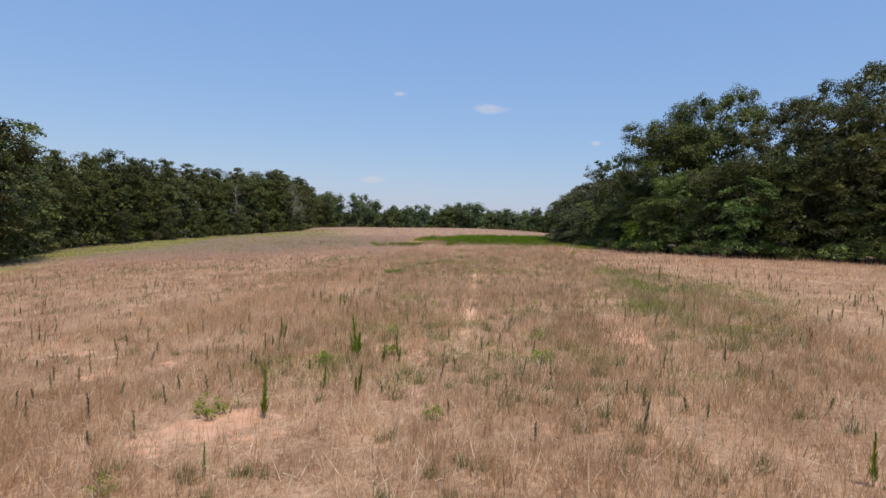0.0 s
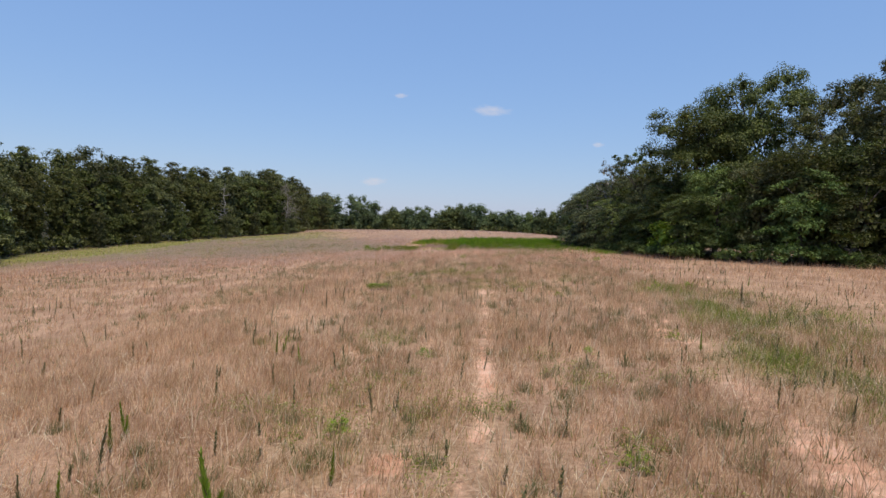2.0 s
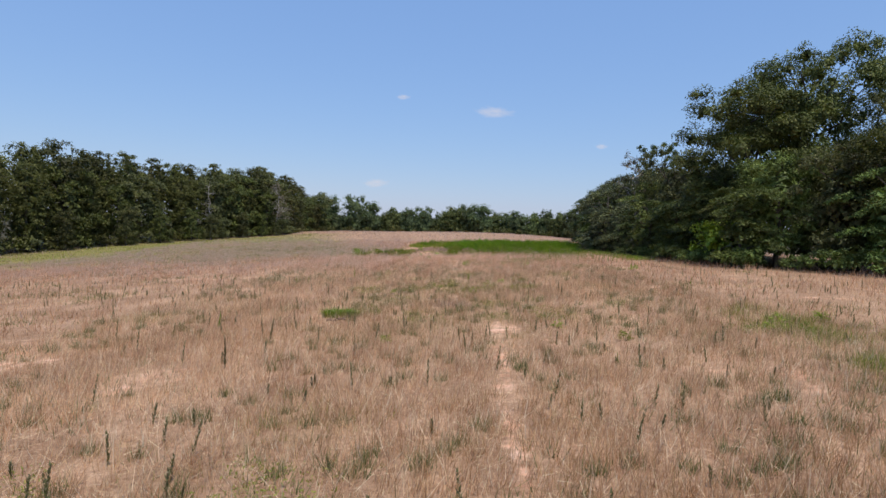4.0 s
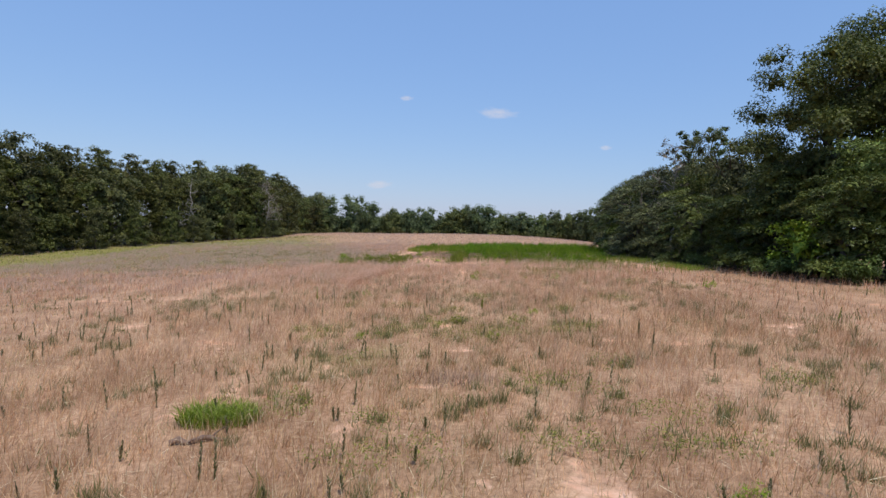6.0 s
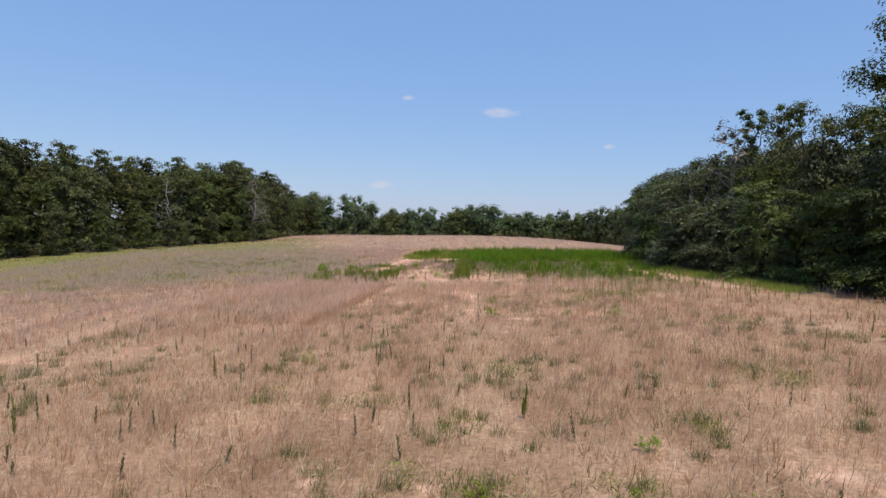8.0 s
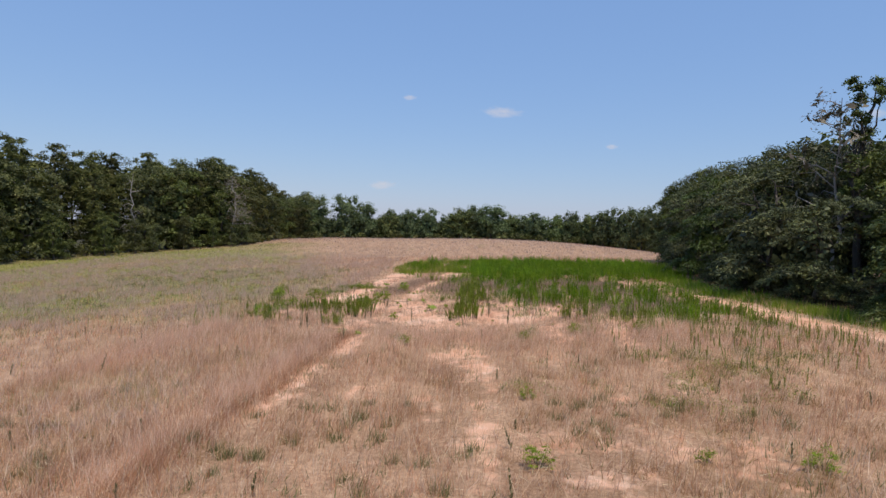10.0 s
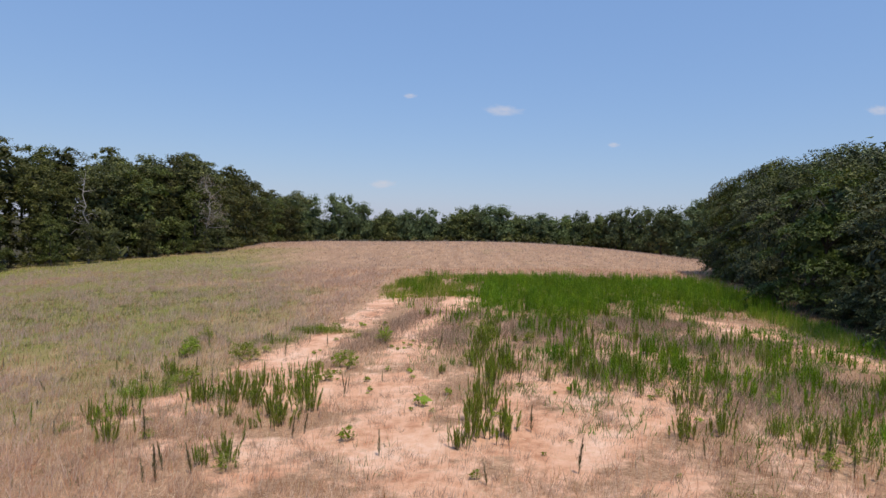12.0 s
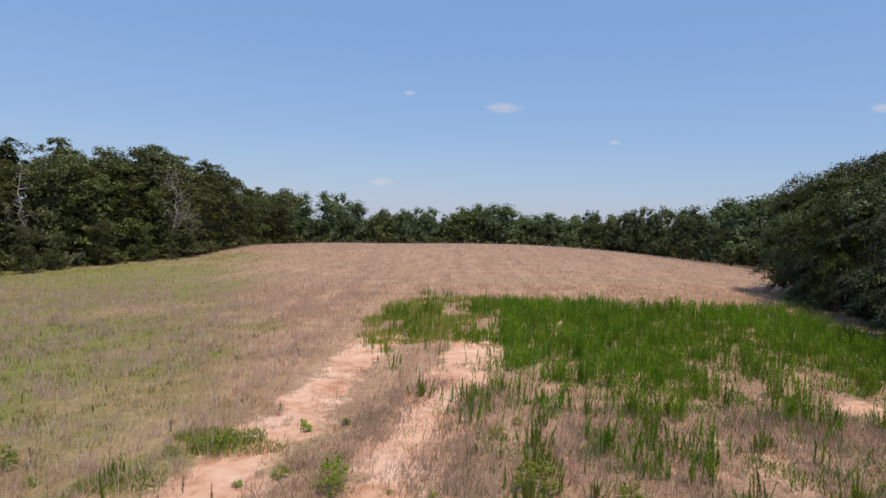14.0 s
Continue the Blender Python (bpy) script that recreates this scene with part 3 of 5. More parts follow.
def soil_layer(x, y):
    n = value_noise(x, y, 1.6, 3)
    s = np.maximum.reduce([
        0.62 * near_line(x, y, [(-15, 95), (-11.4, 96.5), (-9, 98), (-6.2, 102)], 2.0), 0.95 * near_line(x, y, [(-9.6, 97.2), (-7, 98.4), (-4, 98.5)], 1.9), 0.7 * blob(x, y, -5.0, 94.3, 5.0, 2.6), 1.5 * near_line(x, y, SAND_WEST, 2.3), 1.5 * near_line(x, y, [(-6.6, 103.5), (-5.6, 109), (-4.9, 114)], 2.9), 1.6 * near_line(x, y, SAND_MID, 2.6), 1.3 * near_line(x, y, SAND_EAST, 2.4),
        1.0 * near_line(x, y, SAND_SPUR[:3], 1.5), 0.66 * near_line(x, y, SAND_SPUR, 1.5), 1.5 * near_line(x, y, SAND_LANE, 1.65), 1.3 * near_line(x, y, WHEEL_RUT, 0.95), 1.2 * blob(x, y, 2.6, 95.0, 8.0, 5.4), 0.66 * np.clip((value_noise(x, y / 2.5, 1.3, 7) - 0.45) * 3, 0, 1) * step((x + 1.5) / 0.8) * step((y - 72) / 2) * step((97 - y) / 2) * step((13 - x) / 2), 0.75 * near_line(x, y, [(2.0, 74), (2.1, 79), (2.5, 82), (2.6, 86)], 1.1), 0.65 * blob(x, y, 3.8, 76.5, 1.3, 2.2),
        1.0 * near_line(x, y, FOOT_TRACK, 0.45), 0.8 * near_line(x, y, EAST_STRIP, 1.4), 0.62 * blob(x, y, -4.0, 11.4, 2.6, 3.2),
        0.55 * blob(x, y, -2.3, 25.6, 1.3, 1.6), 0.7 * blob(x, y, 1.0, 48.8, 1.5, 0.5, 10), 0.75 * blob(x, y, 0.9, 57, 1.1, 1.6), 0.6 * blob(x, y, -0.7, 46, 0.5, 2.0), 0.6 * blob(x, y, -4.6, 46.5, 2.2, 0.7, 35), 0.55 * blob(x, y, -6.0, 53.5, 2.5, 4.0),
        0.95 * blob(x, y, 5.8, 98, 7.0, 6.0), 0.62 * blob(x, y, 9.5, 108, 9.5, 10.0), 1.1 * blob(x, y, -2.0, 101, 6.0, 5.0), 0.72 * blob(x, y, 1.0, 93.5, 12.0, 5.0)])
    patch = np.clip((value_noise(x, y, 2.6, 4) * 0.6 + value_noise(x, y, 0.9, 5) * 0.4 - 0.63) * 3.2, 0, 0.5) * step((130 - y) / 6) * step((26 - np.abs(x)) / 3) * (1 - step((-9 - x) / 2) * step((y - 92) / 3))
    return np.clip(np.maximum(s * (0.60 + 0.65 * (n - 0.35) + 0.5 * (value_noise(x, y, 0.9, 6) - 0.5)), np.maximum(patch, 0.62 * near_line(x, y, FOOT_TRACK, 0.5))), 0, 1)


def green_layer(x, y, low_growth=False):
    n = value_noise(x, y, 5.0, 6) * 0.6 + value_noise(x, y, 1.5, 0) * 0.4
    wood = near_line(x, y, [(-50, 60), (-66, 105), (-64, 150), (-52, 180), (-38, 203)], 14 + 6 * step((y - 150) / 10))
    meadow = step((-9 - x - 0.25 * np.maximum(y - 112, 0)) / 3) * step((y - 97) / 5) * step((190 - y) / 14)
    east = np.maximum.reduce([0.8 * near_line(x, y, [(13.4, 46), (12, 38), (10.8, 31), (9.8, 25), (8.6, 18)], 2.6), 0.45 * blob(x, y, 15, 33, 8, 22), 0.8 * blob(x, y, 21.5, 100, 3.5, 34)])
    low = 0.3 * near_line(x, y, [(-2.5, 18), (-1, 22), (3, 17), (5, 14)], 4.5) + 0.2 * near_line(x, y, [(1, 42), (0.5, 58), (3, 56)], 4)
    g = np.maximum.reduce([0.95 * np.clip(1.3 * wood - 0.3, 0, 1), (1.15 if low_growth else 0.45) * meadow, 0.5 * east, low])
    g = g * (1 + meadow * (1.5 * value_noise(x, y, 4.2, 3) - 0.6))
    return np.clip(g * (0.45 + 1.1 * n) + np.clip((n - 0.66) * 1.6, 0, 0.4), 0, 1)


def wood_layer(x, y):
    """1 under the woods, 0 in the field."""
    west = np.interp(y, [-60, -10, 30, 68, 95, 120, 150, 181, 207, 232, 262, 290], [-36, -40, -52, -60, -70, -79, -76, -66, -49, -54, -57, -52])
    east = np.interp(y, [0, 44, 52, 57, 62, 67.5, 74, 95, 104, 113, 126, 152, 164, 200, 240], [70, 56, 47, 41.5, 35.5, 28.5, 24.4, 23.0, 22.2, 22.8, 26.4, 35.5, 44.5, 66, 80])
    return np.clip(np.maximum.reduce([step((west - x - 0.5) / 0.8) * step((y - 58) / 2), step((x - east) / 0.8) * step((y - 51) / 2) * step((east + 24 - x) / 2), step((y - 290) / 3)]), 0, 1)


def stand_layer(x, y):
    """Share of the dense weed stand."""
    edge = 1.6 * (value_noise(x, y, 2.2, 7) - 0.5)
    far = 144.0 - 0.16 * (x - 11) + 3 * edge
    body = np.minimum.reduce([(y - 117) / 4 + 1.6 * edge, (far - y) / 1.5, (x - 2.0) / 2.0 + 1.4 * edge, (25.6 + 0.12 * (y - 130) - x) / 1.5])
    knot = 1.0 * np.minimum(blob(x, y, -0.4, 137, 4.4, 18), 0.5 + edge) * np.clip((value_noise(x, y, 1.1, 2) - 0.48) * 5, 0, 1)
    wisps = np.clip((value_noise(x, y, 1.25, 2) - 0.44) * 3, 0, 1)
    south = 0.9 * wisps * np.clip(np.minimum.reduce([(y - 97) / 4, (x - 2.2) / 1.5, (21.5 - x) / 2, (120 - y) / 3]), 0, 1)
    lane = 1.1 * np.clip((value_noise(x, y, 1.25, 2) - 0.36) * 3, 0, 1) * near_line(x, y, [(9.5, 105), (12.5, 99.5), (15, 95), (18, 90)], 5.5)
    west = 0.55 * wisps * near_line(x, y, [(-11, 97), (-7.5, 99.5), (-5.0, 101)], 2.2)
    return np.clip(np.maximum.reduce([body, knot, south, lane, west]), 0, 1) * (1 - np.clip(1.6 * near_line(x, y, SAND_LANE, 1.9), 0, 0.97))


PATCHES_SOUTH = [(-0.5, 15.1), (-1.6, 20.9), (0.2, 19.1), (1.4, 16.8), (3.0, 16.3), (1.3, 15.3), (-0.8, 24.8), (3.5, 19.8), (4.4, 16.6), (6.5, 13.8), (-2.6, 14.3), (-4.3, 16.2), (-0.7, 14.0), (-2.3, 22.4), (-2.3, 22.0),
                 (-1.6, 22.3), (-1.0, 23.8), (0.6, 22.2), (3.2, 26.9), (-3.3, 22.4), (-5.0, 30.0), (-1.3, 29.6), (6.1, 24.3), (1.5, 22.2), (3.8, 24.4), (0.1, 22.2), (-3.9, 12.6), (-2.9, 16.3)]
PATCHES_EAST = [(8.2, 18.5), (10.6, 19.4), (11.8, 22.7), (12.3, 26.9), (12.8, 31.5), (10.3, 28.7), (11.2, 31.7), (14.6, 33.6), (11.6, 36.3), (11.7, 41.7), (13.2, 29.5), (9.6, 22.5), (13.4, 38.5), (14.8, 27.5), (9.2, 25.0), (15.5, 40),
                (14.5, 69.4), (9.5, 64.2), (12.7, 72.8), (9.0, 81.9), (9.8, 84.8), (12.2, 85.3), (10.9, 82.7), (8.8, 84.8), (4.4, 83.9), (3.7, 80.9), (5.8, 82.8), (4.6, 89.6), (8.0, 78.7), (7.2, 78.7), (7.1, 90.4), (-8.7, 81.5), (-7.1, 82.0), (8.7, 81.4), (13.2, 89.0), (13.1, 84.7), (15.8, 88.3), (5.6, 80.7), (7.2, 78.9), (10.2, 79.7), (11.0, 82.4), (-0.6, 88.9)]
PATCHES_MID = [(-1.2, 51.3), (-3.1, 54.8), (-0.3, 46.1), (-0.7, 44.3), (-0.2, 44.0), (0.5, 44.7), (3.3, 48.6), (5.4, 50.7), (4.2, 47.7), (5.5, 46.1), (4.7, 44.5), (9.9, 55.8), (1.7, 54.3), (0.5, 56.6), (2.8, 64.8), (5.5, 44.4), (8.7, 48.3),
               (-2.0, 47.2), (3.0, 44.6), (-3.2, 65.4), (-3.1, 63.0), (-1.0, 58.6), (-0.9, 62.1), (1.3, 60.8), (-0.4, 56.1), (0.2, 56.0), (1.1, 55.5), (1.6, 57.4), (2.4, 55.1), (3.1, 55.7), (3.4, 55.0), (3.6, 57.6),
               (-2.5, 56.5), (-4.0, 56.3), (-3.5, 56.3), (-0.9, 55.0), (6.0, 60.4), (5.8, 55.1), (5.0, 54.9), (0.3, 58.1), (5.8, 56.3)]


def patch_layer(x, y):
    """Ragged patches of low green weeds."""
    best = np.zeros(np.shape(x))
    ragged = 0.15 + 1.0 * value_noise(x, y, 0.7, 6) + 0.7 * value_noise(x, y, 0.3, 1)
    for n, (cx, cy) in enumerate(PATCHES_SOUTH + PATCHES_EAST + PATCHES_MID):
        size = (0.55 + 0.7 * ((n * 0.618) % 1.0)) * (1.6 if cx > 8 else 0.9 if cx < 0 and cy > 40 else 1.05 if cy > 40 else 1.25)
        best = np.maximum(best, blob(x, y, cx, cy, size * 1.3, size * 0.8, 57 * n))
    return np.clip((best * ragged - 0.28) * 1.7 * (0.35 + value_noise(x, y, 0.8, 5)), 0, 1)


def grey_layer(x, y):
    g = np.maximum.reduce([near_line(x, y, [(-3.1, 107.5), (-2.2, 112), (-1.0, 116.5), (0.0, 119.5)], 1.5), near_line(x, y, [(1.2, 108), (1.6, 114), (2.4, 118)], 1.5),
                           blob(x, y, 12.2, 113.0, 4.0, 3.5), 0.8 * blob(x, y, 6.0, 112, 3.5, 5), blob(x, y, 0.7, 110, 1.8, 3.0), 0.9 * blob(x, y, 12.8, 107, 2.5, 3), 0.7 * blob(x, y, 13, 97, 5, 5), 0.9 * np.clip((value_noise(x, y, 1.9, 5) - 0.45) * 3, 0, 1) * np.clip(1.5 * blob(x, y, 10, 107, 10, 11), 0, 1)])
    return np.clip(g * (0.5 + value_noise(x, y, 0.9, 5)), 0, 1)


# ---- ground: one sheet to the horizon ----
def spread_lines(lo, hi, fine, reach):
    """Line positions: close together between lo and hi, then wider and wider apart out to reach."""
    inner = np.arange(lo, hi + fine / 2, fine)
    gap, out = fine, [0.0]
    while out[-1] < reach:
        gap *= 1.18
        out.append(out[-1] + gap)
    out = np.array(out[1:])
    return np.concatenate([lo - out[::-1], inner, hi + out])


gx, gy = spread_lines(-15, 23, 0.45, 2600), spread_lines(4, 140, 0.55, 3000)
GX, GY = np.meshgrid(gx, gy)
cols = len(gx)
fx, fy = GX.ravel(), GY.ravel()
corner = (np.arange(len(gy) - 1)[:, None] * cols + np.arange(cols - 1)[None, :]).ravel()
field = new("ground", mesh_of("ground", np.c_[fx, fy, surface(fx, fy)], np.c_[corner, corner + 1, corner + cols + 1, corner + cols], GROUND))
tagged(field, "dry pinkish field of straw litter with bare sandy clay", "ground", kind="structure")
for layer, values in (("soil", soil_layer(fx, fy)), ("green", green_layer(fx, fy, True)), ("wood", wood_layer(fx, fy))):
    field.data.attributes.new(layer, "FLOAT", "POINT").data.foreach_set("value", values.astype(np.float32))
field.data.polygons.foreach_set("use_smooth", np.ones(len(corner), bool))

# ---- clouds, far off ----
CLOUD = cloud_material()


def cloud(x, y, z, wide, high, turn=0.0):
    k = np.arange(24) * 2 * np.pi / 24
    rim = np.c_[np.cos(k), np.zeros(24), np.sin(k)]
    rings = np.concatenate([np.zeros((1, 3))] + [rim * s for s in (0.35, 0.7, 1.0)])
    rings[:, 1] = 0.25 * (1 - rings[:, 0] ** 2 - rings[:, 2] ** 2)
    faces = [(0, 1 + a, 1 + (a + 1) % 24) for a in range(24)]
    for s in (1, 25):
        for a in range(24):
            b = (a + 1) % 24
            faces += [(s + a, s + 24 + a, s + 24 + b), (s + a, s + 24 + b, s + b)]
    ob = new("cloud", mesh_of("cloud", rings, faces, CLOUD))
    ob.matrix_basis = Matrix.LocRotScale((x, y, z), Euler((0, radians(turn), 0)), (wide, wide * 0.3, high))
    return tagged(ob, "small thin white fair-weather cloud in blue sky", "cloud", "clouds", kind="structure")


cloud(203, 2500, 482, 112, 34, 2)
cloud(-172, 2500, 530, 40, 16)
cloud(1705, 2500, 520, 80, 30)
cloud(650, 2500, 355, 36, 16)
cloud(-275, 2500, 175, 75, 26, -3)

# ---- woods ----
def along(points, gap, r, jitter=0.25):
    """Places about gap metres apart on a broken line, with the way across it to its left."""
    points = np.array(points, float)
    long = np.r_[0, np.cumsum(np.hypot(*np.diff(points, axis=0).T))]
    for s in np.arange(gap * 0.5, long[-1], gap):
        s = np.clip(s + r.normal() * gap * jitter, 0, long[-1])
        k = min(np.searchsorted(long, s, side="right") - 1, len(points) - 2)
        u = (s - long[k]) / (long[k + 1] - long[k])
        way = (points[k + 1] - points[k]) / (long[k + 1] - long[k])
        yield points[k] * (1 - u) + points[k + 1] * u, np.array([-way[1], way[0]]), s / long[-1]


woods = np.random.default_rng(21)

# east grove, near the path
BIG = parked(broadleaf("walnut_tree", "tall open-crowned broadleaf tree in full green leaf", 20.0, 7.2, 3.2, 74, 56000, 0.27, LEAF_OAK, 3, open_crown=-0.2, plain=True, slim=0.7, sub=12, deep=0.05, core=900, core_size=0.5, core_wide=0.5))
TALL = [parked(broadleaf("tall_tree", "tall dense dark-green broadleaf tree at a wood's edge", 17.0, 5.4, 0.8, 80, 26000, 0.23, LEAF_DARK, 11 + k, plain=True, slim=0.7, deep=0.05, core=700, core_size=0.6, core_wide=0.5)) for k in range(2)]
MIDDLE = [parked(broadleaf("woodland_tree", "rounded mid-green broadleaf tree at the grove's edge", 12.0, 4.9, 0.6, 34, 14000, 0.22, (LEAF_OAK, LEAF_DARK, LEAF_SPRAY)[k], 31 + k, flat=0.8, plain=True, slim=0.7, sub=9, open_crown=0.5, droop=0.15, deep=0.05, core=600, core_size=0.5, core_wide=0.52)) for k in range(3)]
INNER = [parked(broadleaf("inner_tree", "shaded broadleaf tree inside the grove", 12.0, 4.9, 0.8, 36, 2700, 0.48, (LEAF_DARK, LEAF_OAK)[k], 41 + k, plain=True, slim=0.8)) for k in range(2)]
SPRAY = [parked(broadleaf("feathery_tree", "low spreading tree with layered feathery green sprays", 7.0, 3.4, 0.1, 28, 13500, 0.22, (LEAF_SHRUB, LEAF_SPRAY, LEAF_OAK)[k], 51 + k, flat=0.34, up=0.7, slim=0.42, plain=True, sub=10, open_crown=0.4, droop=0.4, deep=0.05, core=300, core_size=0.4, core_wide=0.5)) for k in range(3)]
# Same build as the feathery trees, with the grove's shade in the leaf colour.
SHADE_SPRAY = [parked(broadleaf("cedar_tree", "spreading tree with layered drooping sprays, grove shade painted into its leaves", 7.0, 3.4, 0.1, 28, 13500, 0.2, LEAF_SHADE_SIDE, 55 + k, flat=0.34, up=0.7, slim=0.4, plain=True, sub=10, open_crown=0.5, droop=0.4, deep=0.05, core=300, core_size=0.4, core_wide=0.5)) for k in range(2)]
SHADE_TALL = parked(broadleaf("tall_cedar", "tall tree at the grove's edge, shade painted into its leaves", 12.0, 4.7, 0.6, 34, 14000, 0.22, LEAF_SHADE_SIDE, 58, flat=0.55, plain=True, slim=0.5, sub=9, open_crown=0.5, droop=0.25, deep=0.05, core=600, core_size=0.5, core_wide=0.52))
GROVE_PINE = parked(pine("grove_pine", "dark-green pine with layered whorls of needles", 14.0, 4.6, 0.8, 20000, 61, 0.34, 0.3))
LIME = parked(broadleaf("young_tree", "young tree with fresh yellow-green leaves", 4.5, 2.2, 0.8, 16, 1800, 0.30, LEAF_BRIGHT, 71))
EAST = [(47, 52), (41.5, 57), (35.5, 62), (29, 67.5), (25.4, 74), (24.4, 95), (23.8, 104), (24.5, 113), (27.2, 126), (35, 152), (44, 164)]

put(BIG, 37.0, 81.5, 0.4, 0.9, "east grove", tall=1.2)
put(BIG, 30.9, 81.2, 2.1, 0.87, "east grove", tall=1.02)
put(TALL[0], 47.0, 75.0, 0.0, 1.12, "east grove", tall=1.12)
put(TALL[1], 43.5, 65.0, 1.2, 1.0, "east grove", tall=1.08)
put(TALL[1], 40.0, 71.0, 3.6, 0.85, "east grove", tall=1.12)
put(GROVE_PINE, 43.0, 60.5, 1.2, 1.0, "east grove", tall=0.95)
put(GROVE_PINE, 49.0, 57.0, 3.2, 1.1, "east grove")
put(TALL[0], 49.5, 66.0, 2.2, 1.15, "east grove", tall=1.12)
put(MIDDLE[1], 28.6, 93.5, 0.5, 0.88, "east grove", tall=1.25)
put(MIDDLE[0], 37.0, 154.5, 2.0, 0.95, "east grove")
put(MIDDLE[2], 34.4, 149.5, 0.7, 0.72, "east grove")
put(MIDDLE[1], 41.5, 158.5, 1.1, 1.05, "east grove")
for n, (p, side, u) in enumerate(along(EAST, 6.0, woods)):
    q = p - side * (woods.uniform(1.0, 2.4) if p[1] < 90 else woods.uniform(-0.5, 0.7))
    high = np.interp(q[1], [40, 60, 70, 90, 110, 130, 150], [8.5, 7.5, 7.5, 7.5, 7.5, 8, 8])
    put(SHADE_SPRAY[n % 2] if q[1] > 88 and n % 4 else SPRAY[n % 3], q[0], q[1], woods.uniform(0, 6.28), high / 7 * (woods.uniform(0.72, 1.3) if q[1] < 112 else woods.uniform(0.66, 0.98)), "east grove", tall=1.0 + 0.55 * float(step((q[1] - 120) / 4)))
for n, (p, side, u) in enumerate(along(EAST, 6.0, woods)):
    q = p - side * woods.uniform(4.2, 6.0)
    high = np.interp(q[1], [40, 60, 72, 85, 100, 115, 130, 145], [14, 12.5, 11, 10.5, 11.5, 12.7, 13.5, 14.8])
    put(SHADE_TALL if q[1] > 88 and n % 3 else MIDDLE[n % 3], q[0], q[1], woods.uniform(0, 6.28), (0.92 if q[1] > 88 else 1.0) * high / 12 * woods.uniform(0.9, 1.03), "east grove")
for n, (p, side, u) in enumerate(along(EAST, 7.0, woods)):
    q = p - side * woods.uniform(10, 13)
    high = np.interp(q[1], [40, 60, 72, 85, 100, 115, 130, 145], [16, 13.5, 11.5, 11, 12, 12.6, 13, 15])
    put(INNER[n % 2], q[0], q[1], woods.uniform(0, 6.28), high / 12 * woods.uniform(0.9, 1.08), "east grove")
for n, (p, side, u) in enumerate(along(EAST, 9.0, woods)):
    q = p - side * woods.uniform(17, 20)
    put(INNER[n % 2], q[0], q[1], woods.uniform(0, 6.28), woods.uniform(0.85, 1.0), "east grove")
put(LIME, 26.2, 77.0, 0.0, 1.0, "east grove")

# west woods
PINES = [parked(pine("pine_tree", "tall dark-green pine with tiered needle crown", 18.0, 3.7, 2.4, 6600, 81 + k, 0.48, 0.32)) for k in range(3)]
PINES_BACK = [parked(pine("forest_pine", "dark-green pine deep in the forest", 18.0, 5.4, 9.5, 1900, 86 + k, 0.6, 0.5)) for k in range(2)]
WEST_LEAF = [parked(broadleaf("wood_edge_tree", "dense dark broadleaf tree at the forest edge", 14.0, 4.8, 0.4, 40, 7400, 0.37, (LEAF_DARK, LEAF_OAK, LEAF_DARK)[k], 91 + k, flat=0.75, up=0.4, plain=True, slim=0.65, open_crown=0.2, loose=0.8, forks=9, droop=0.2, deep=0.05, core=600, core_size=0.62, core_wide=0.58)) for k in range(3)]
BACK = [parked(broadleaf("forest_tree", "rounded dark-green broadleaf tree in a far forest line", 12.0, 4.6, 0.2, 26, 4200, 0.47, (LEAF_HAZY, LEAF_HAZY, LEAF_FRESH, LEAF_HAZY)[k], 111 + k, plain=True, slim=0.7, open_crown=-0.6, loose=0.8, forks=6, core=330, core_size=1.1, core_wide=0.68)) for k in range(4)]
BACK_DEEP = parked(broadleaf("background_tree", "shaded broadleaf tree behind a far forest line", 10.0, 5.2, 0.1, 26, 1100, 0.8, LEAF_HAZY, 119, plain=True, slim=0.8, open_crown=-0.6, forks=5, core=260, core_size=1.5, core_wide=0.75))
WEST = [(-57, 60), (-60, 68), (-70, 95), (-79, 120), (-76, 150), (-66, 181), (-49, 207), (-54, 232), (-57, 262), (-52, 290)]
for n, (p, side, u) in enumerate(along(WEST, 5.4, woods)):
    q = p + side * woods.uniform(0, 1.5)
    kind = PINES[n % 3] if woods.random() < 0.55 else WEST_LEAF[n % 3]
    high = woods.uniform(0.72, 1.06) * np.interp(q[1], [100, 120, 150, 205, 236, 245, 290], [18, 16.5, 17.5, 18.0, 18.0, 17, 17])
    put(kind, q[0], q[1], woods.uniform(0, 6.28), high / (18 if kind in PINES else 14), "west woods")
for n, (p, side, u) in enumerate(along(WEST, 5.4, woods)):
    q = p + side * woods.uniform(5.5, 8)
    kind = PINES[n % 3] if woods.random() < 0.6 else WEST_LEAF[n % 3]
    high = woods.uniform(0.92, 1.07) * np.interp(q[1], [100, 150, 207, 234, 244, 290], [20.5, 21.2, 20.4, 19.5, 18, 17.5])
    put(kind, q[0], q[1], woods.uniform(0, 6.28), high / (18 if kind in PINES else 14), "west woods")
for n, (p, side, u) in enumerate(along(WEST, 6.0, woods)):
    q = p + side * woods.uniform(13, 17)
    put(PINES_BACK[n % 2], q[0], q[1], woods.uniform(0, 6.28), woods.uniform(0.97, 1.02) * (19.3 if q[1] < 230 else 17.4) / 18, "west woods")
put(WEST_LEAF[1], -64.5, 86, 0.3, 1.5, "west woods")
put(WEST_LEAF[0], -70.5, 93, 1.3, 1.35, "west woods")
put(WEST_LEAF[2], -60.5, 79, 2.3, 1.4, "west woods")
put(PINES[1], -56.5, 236.5, 1.0, 1.07, "west woods")
put(WEST_LEAF[0], -53.0, 230.0, 2.0, 1.36, "west woods")
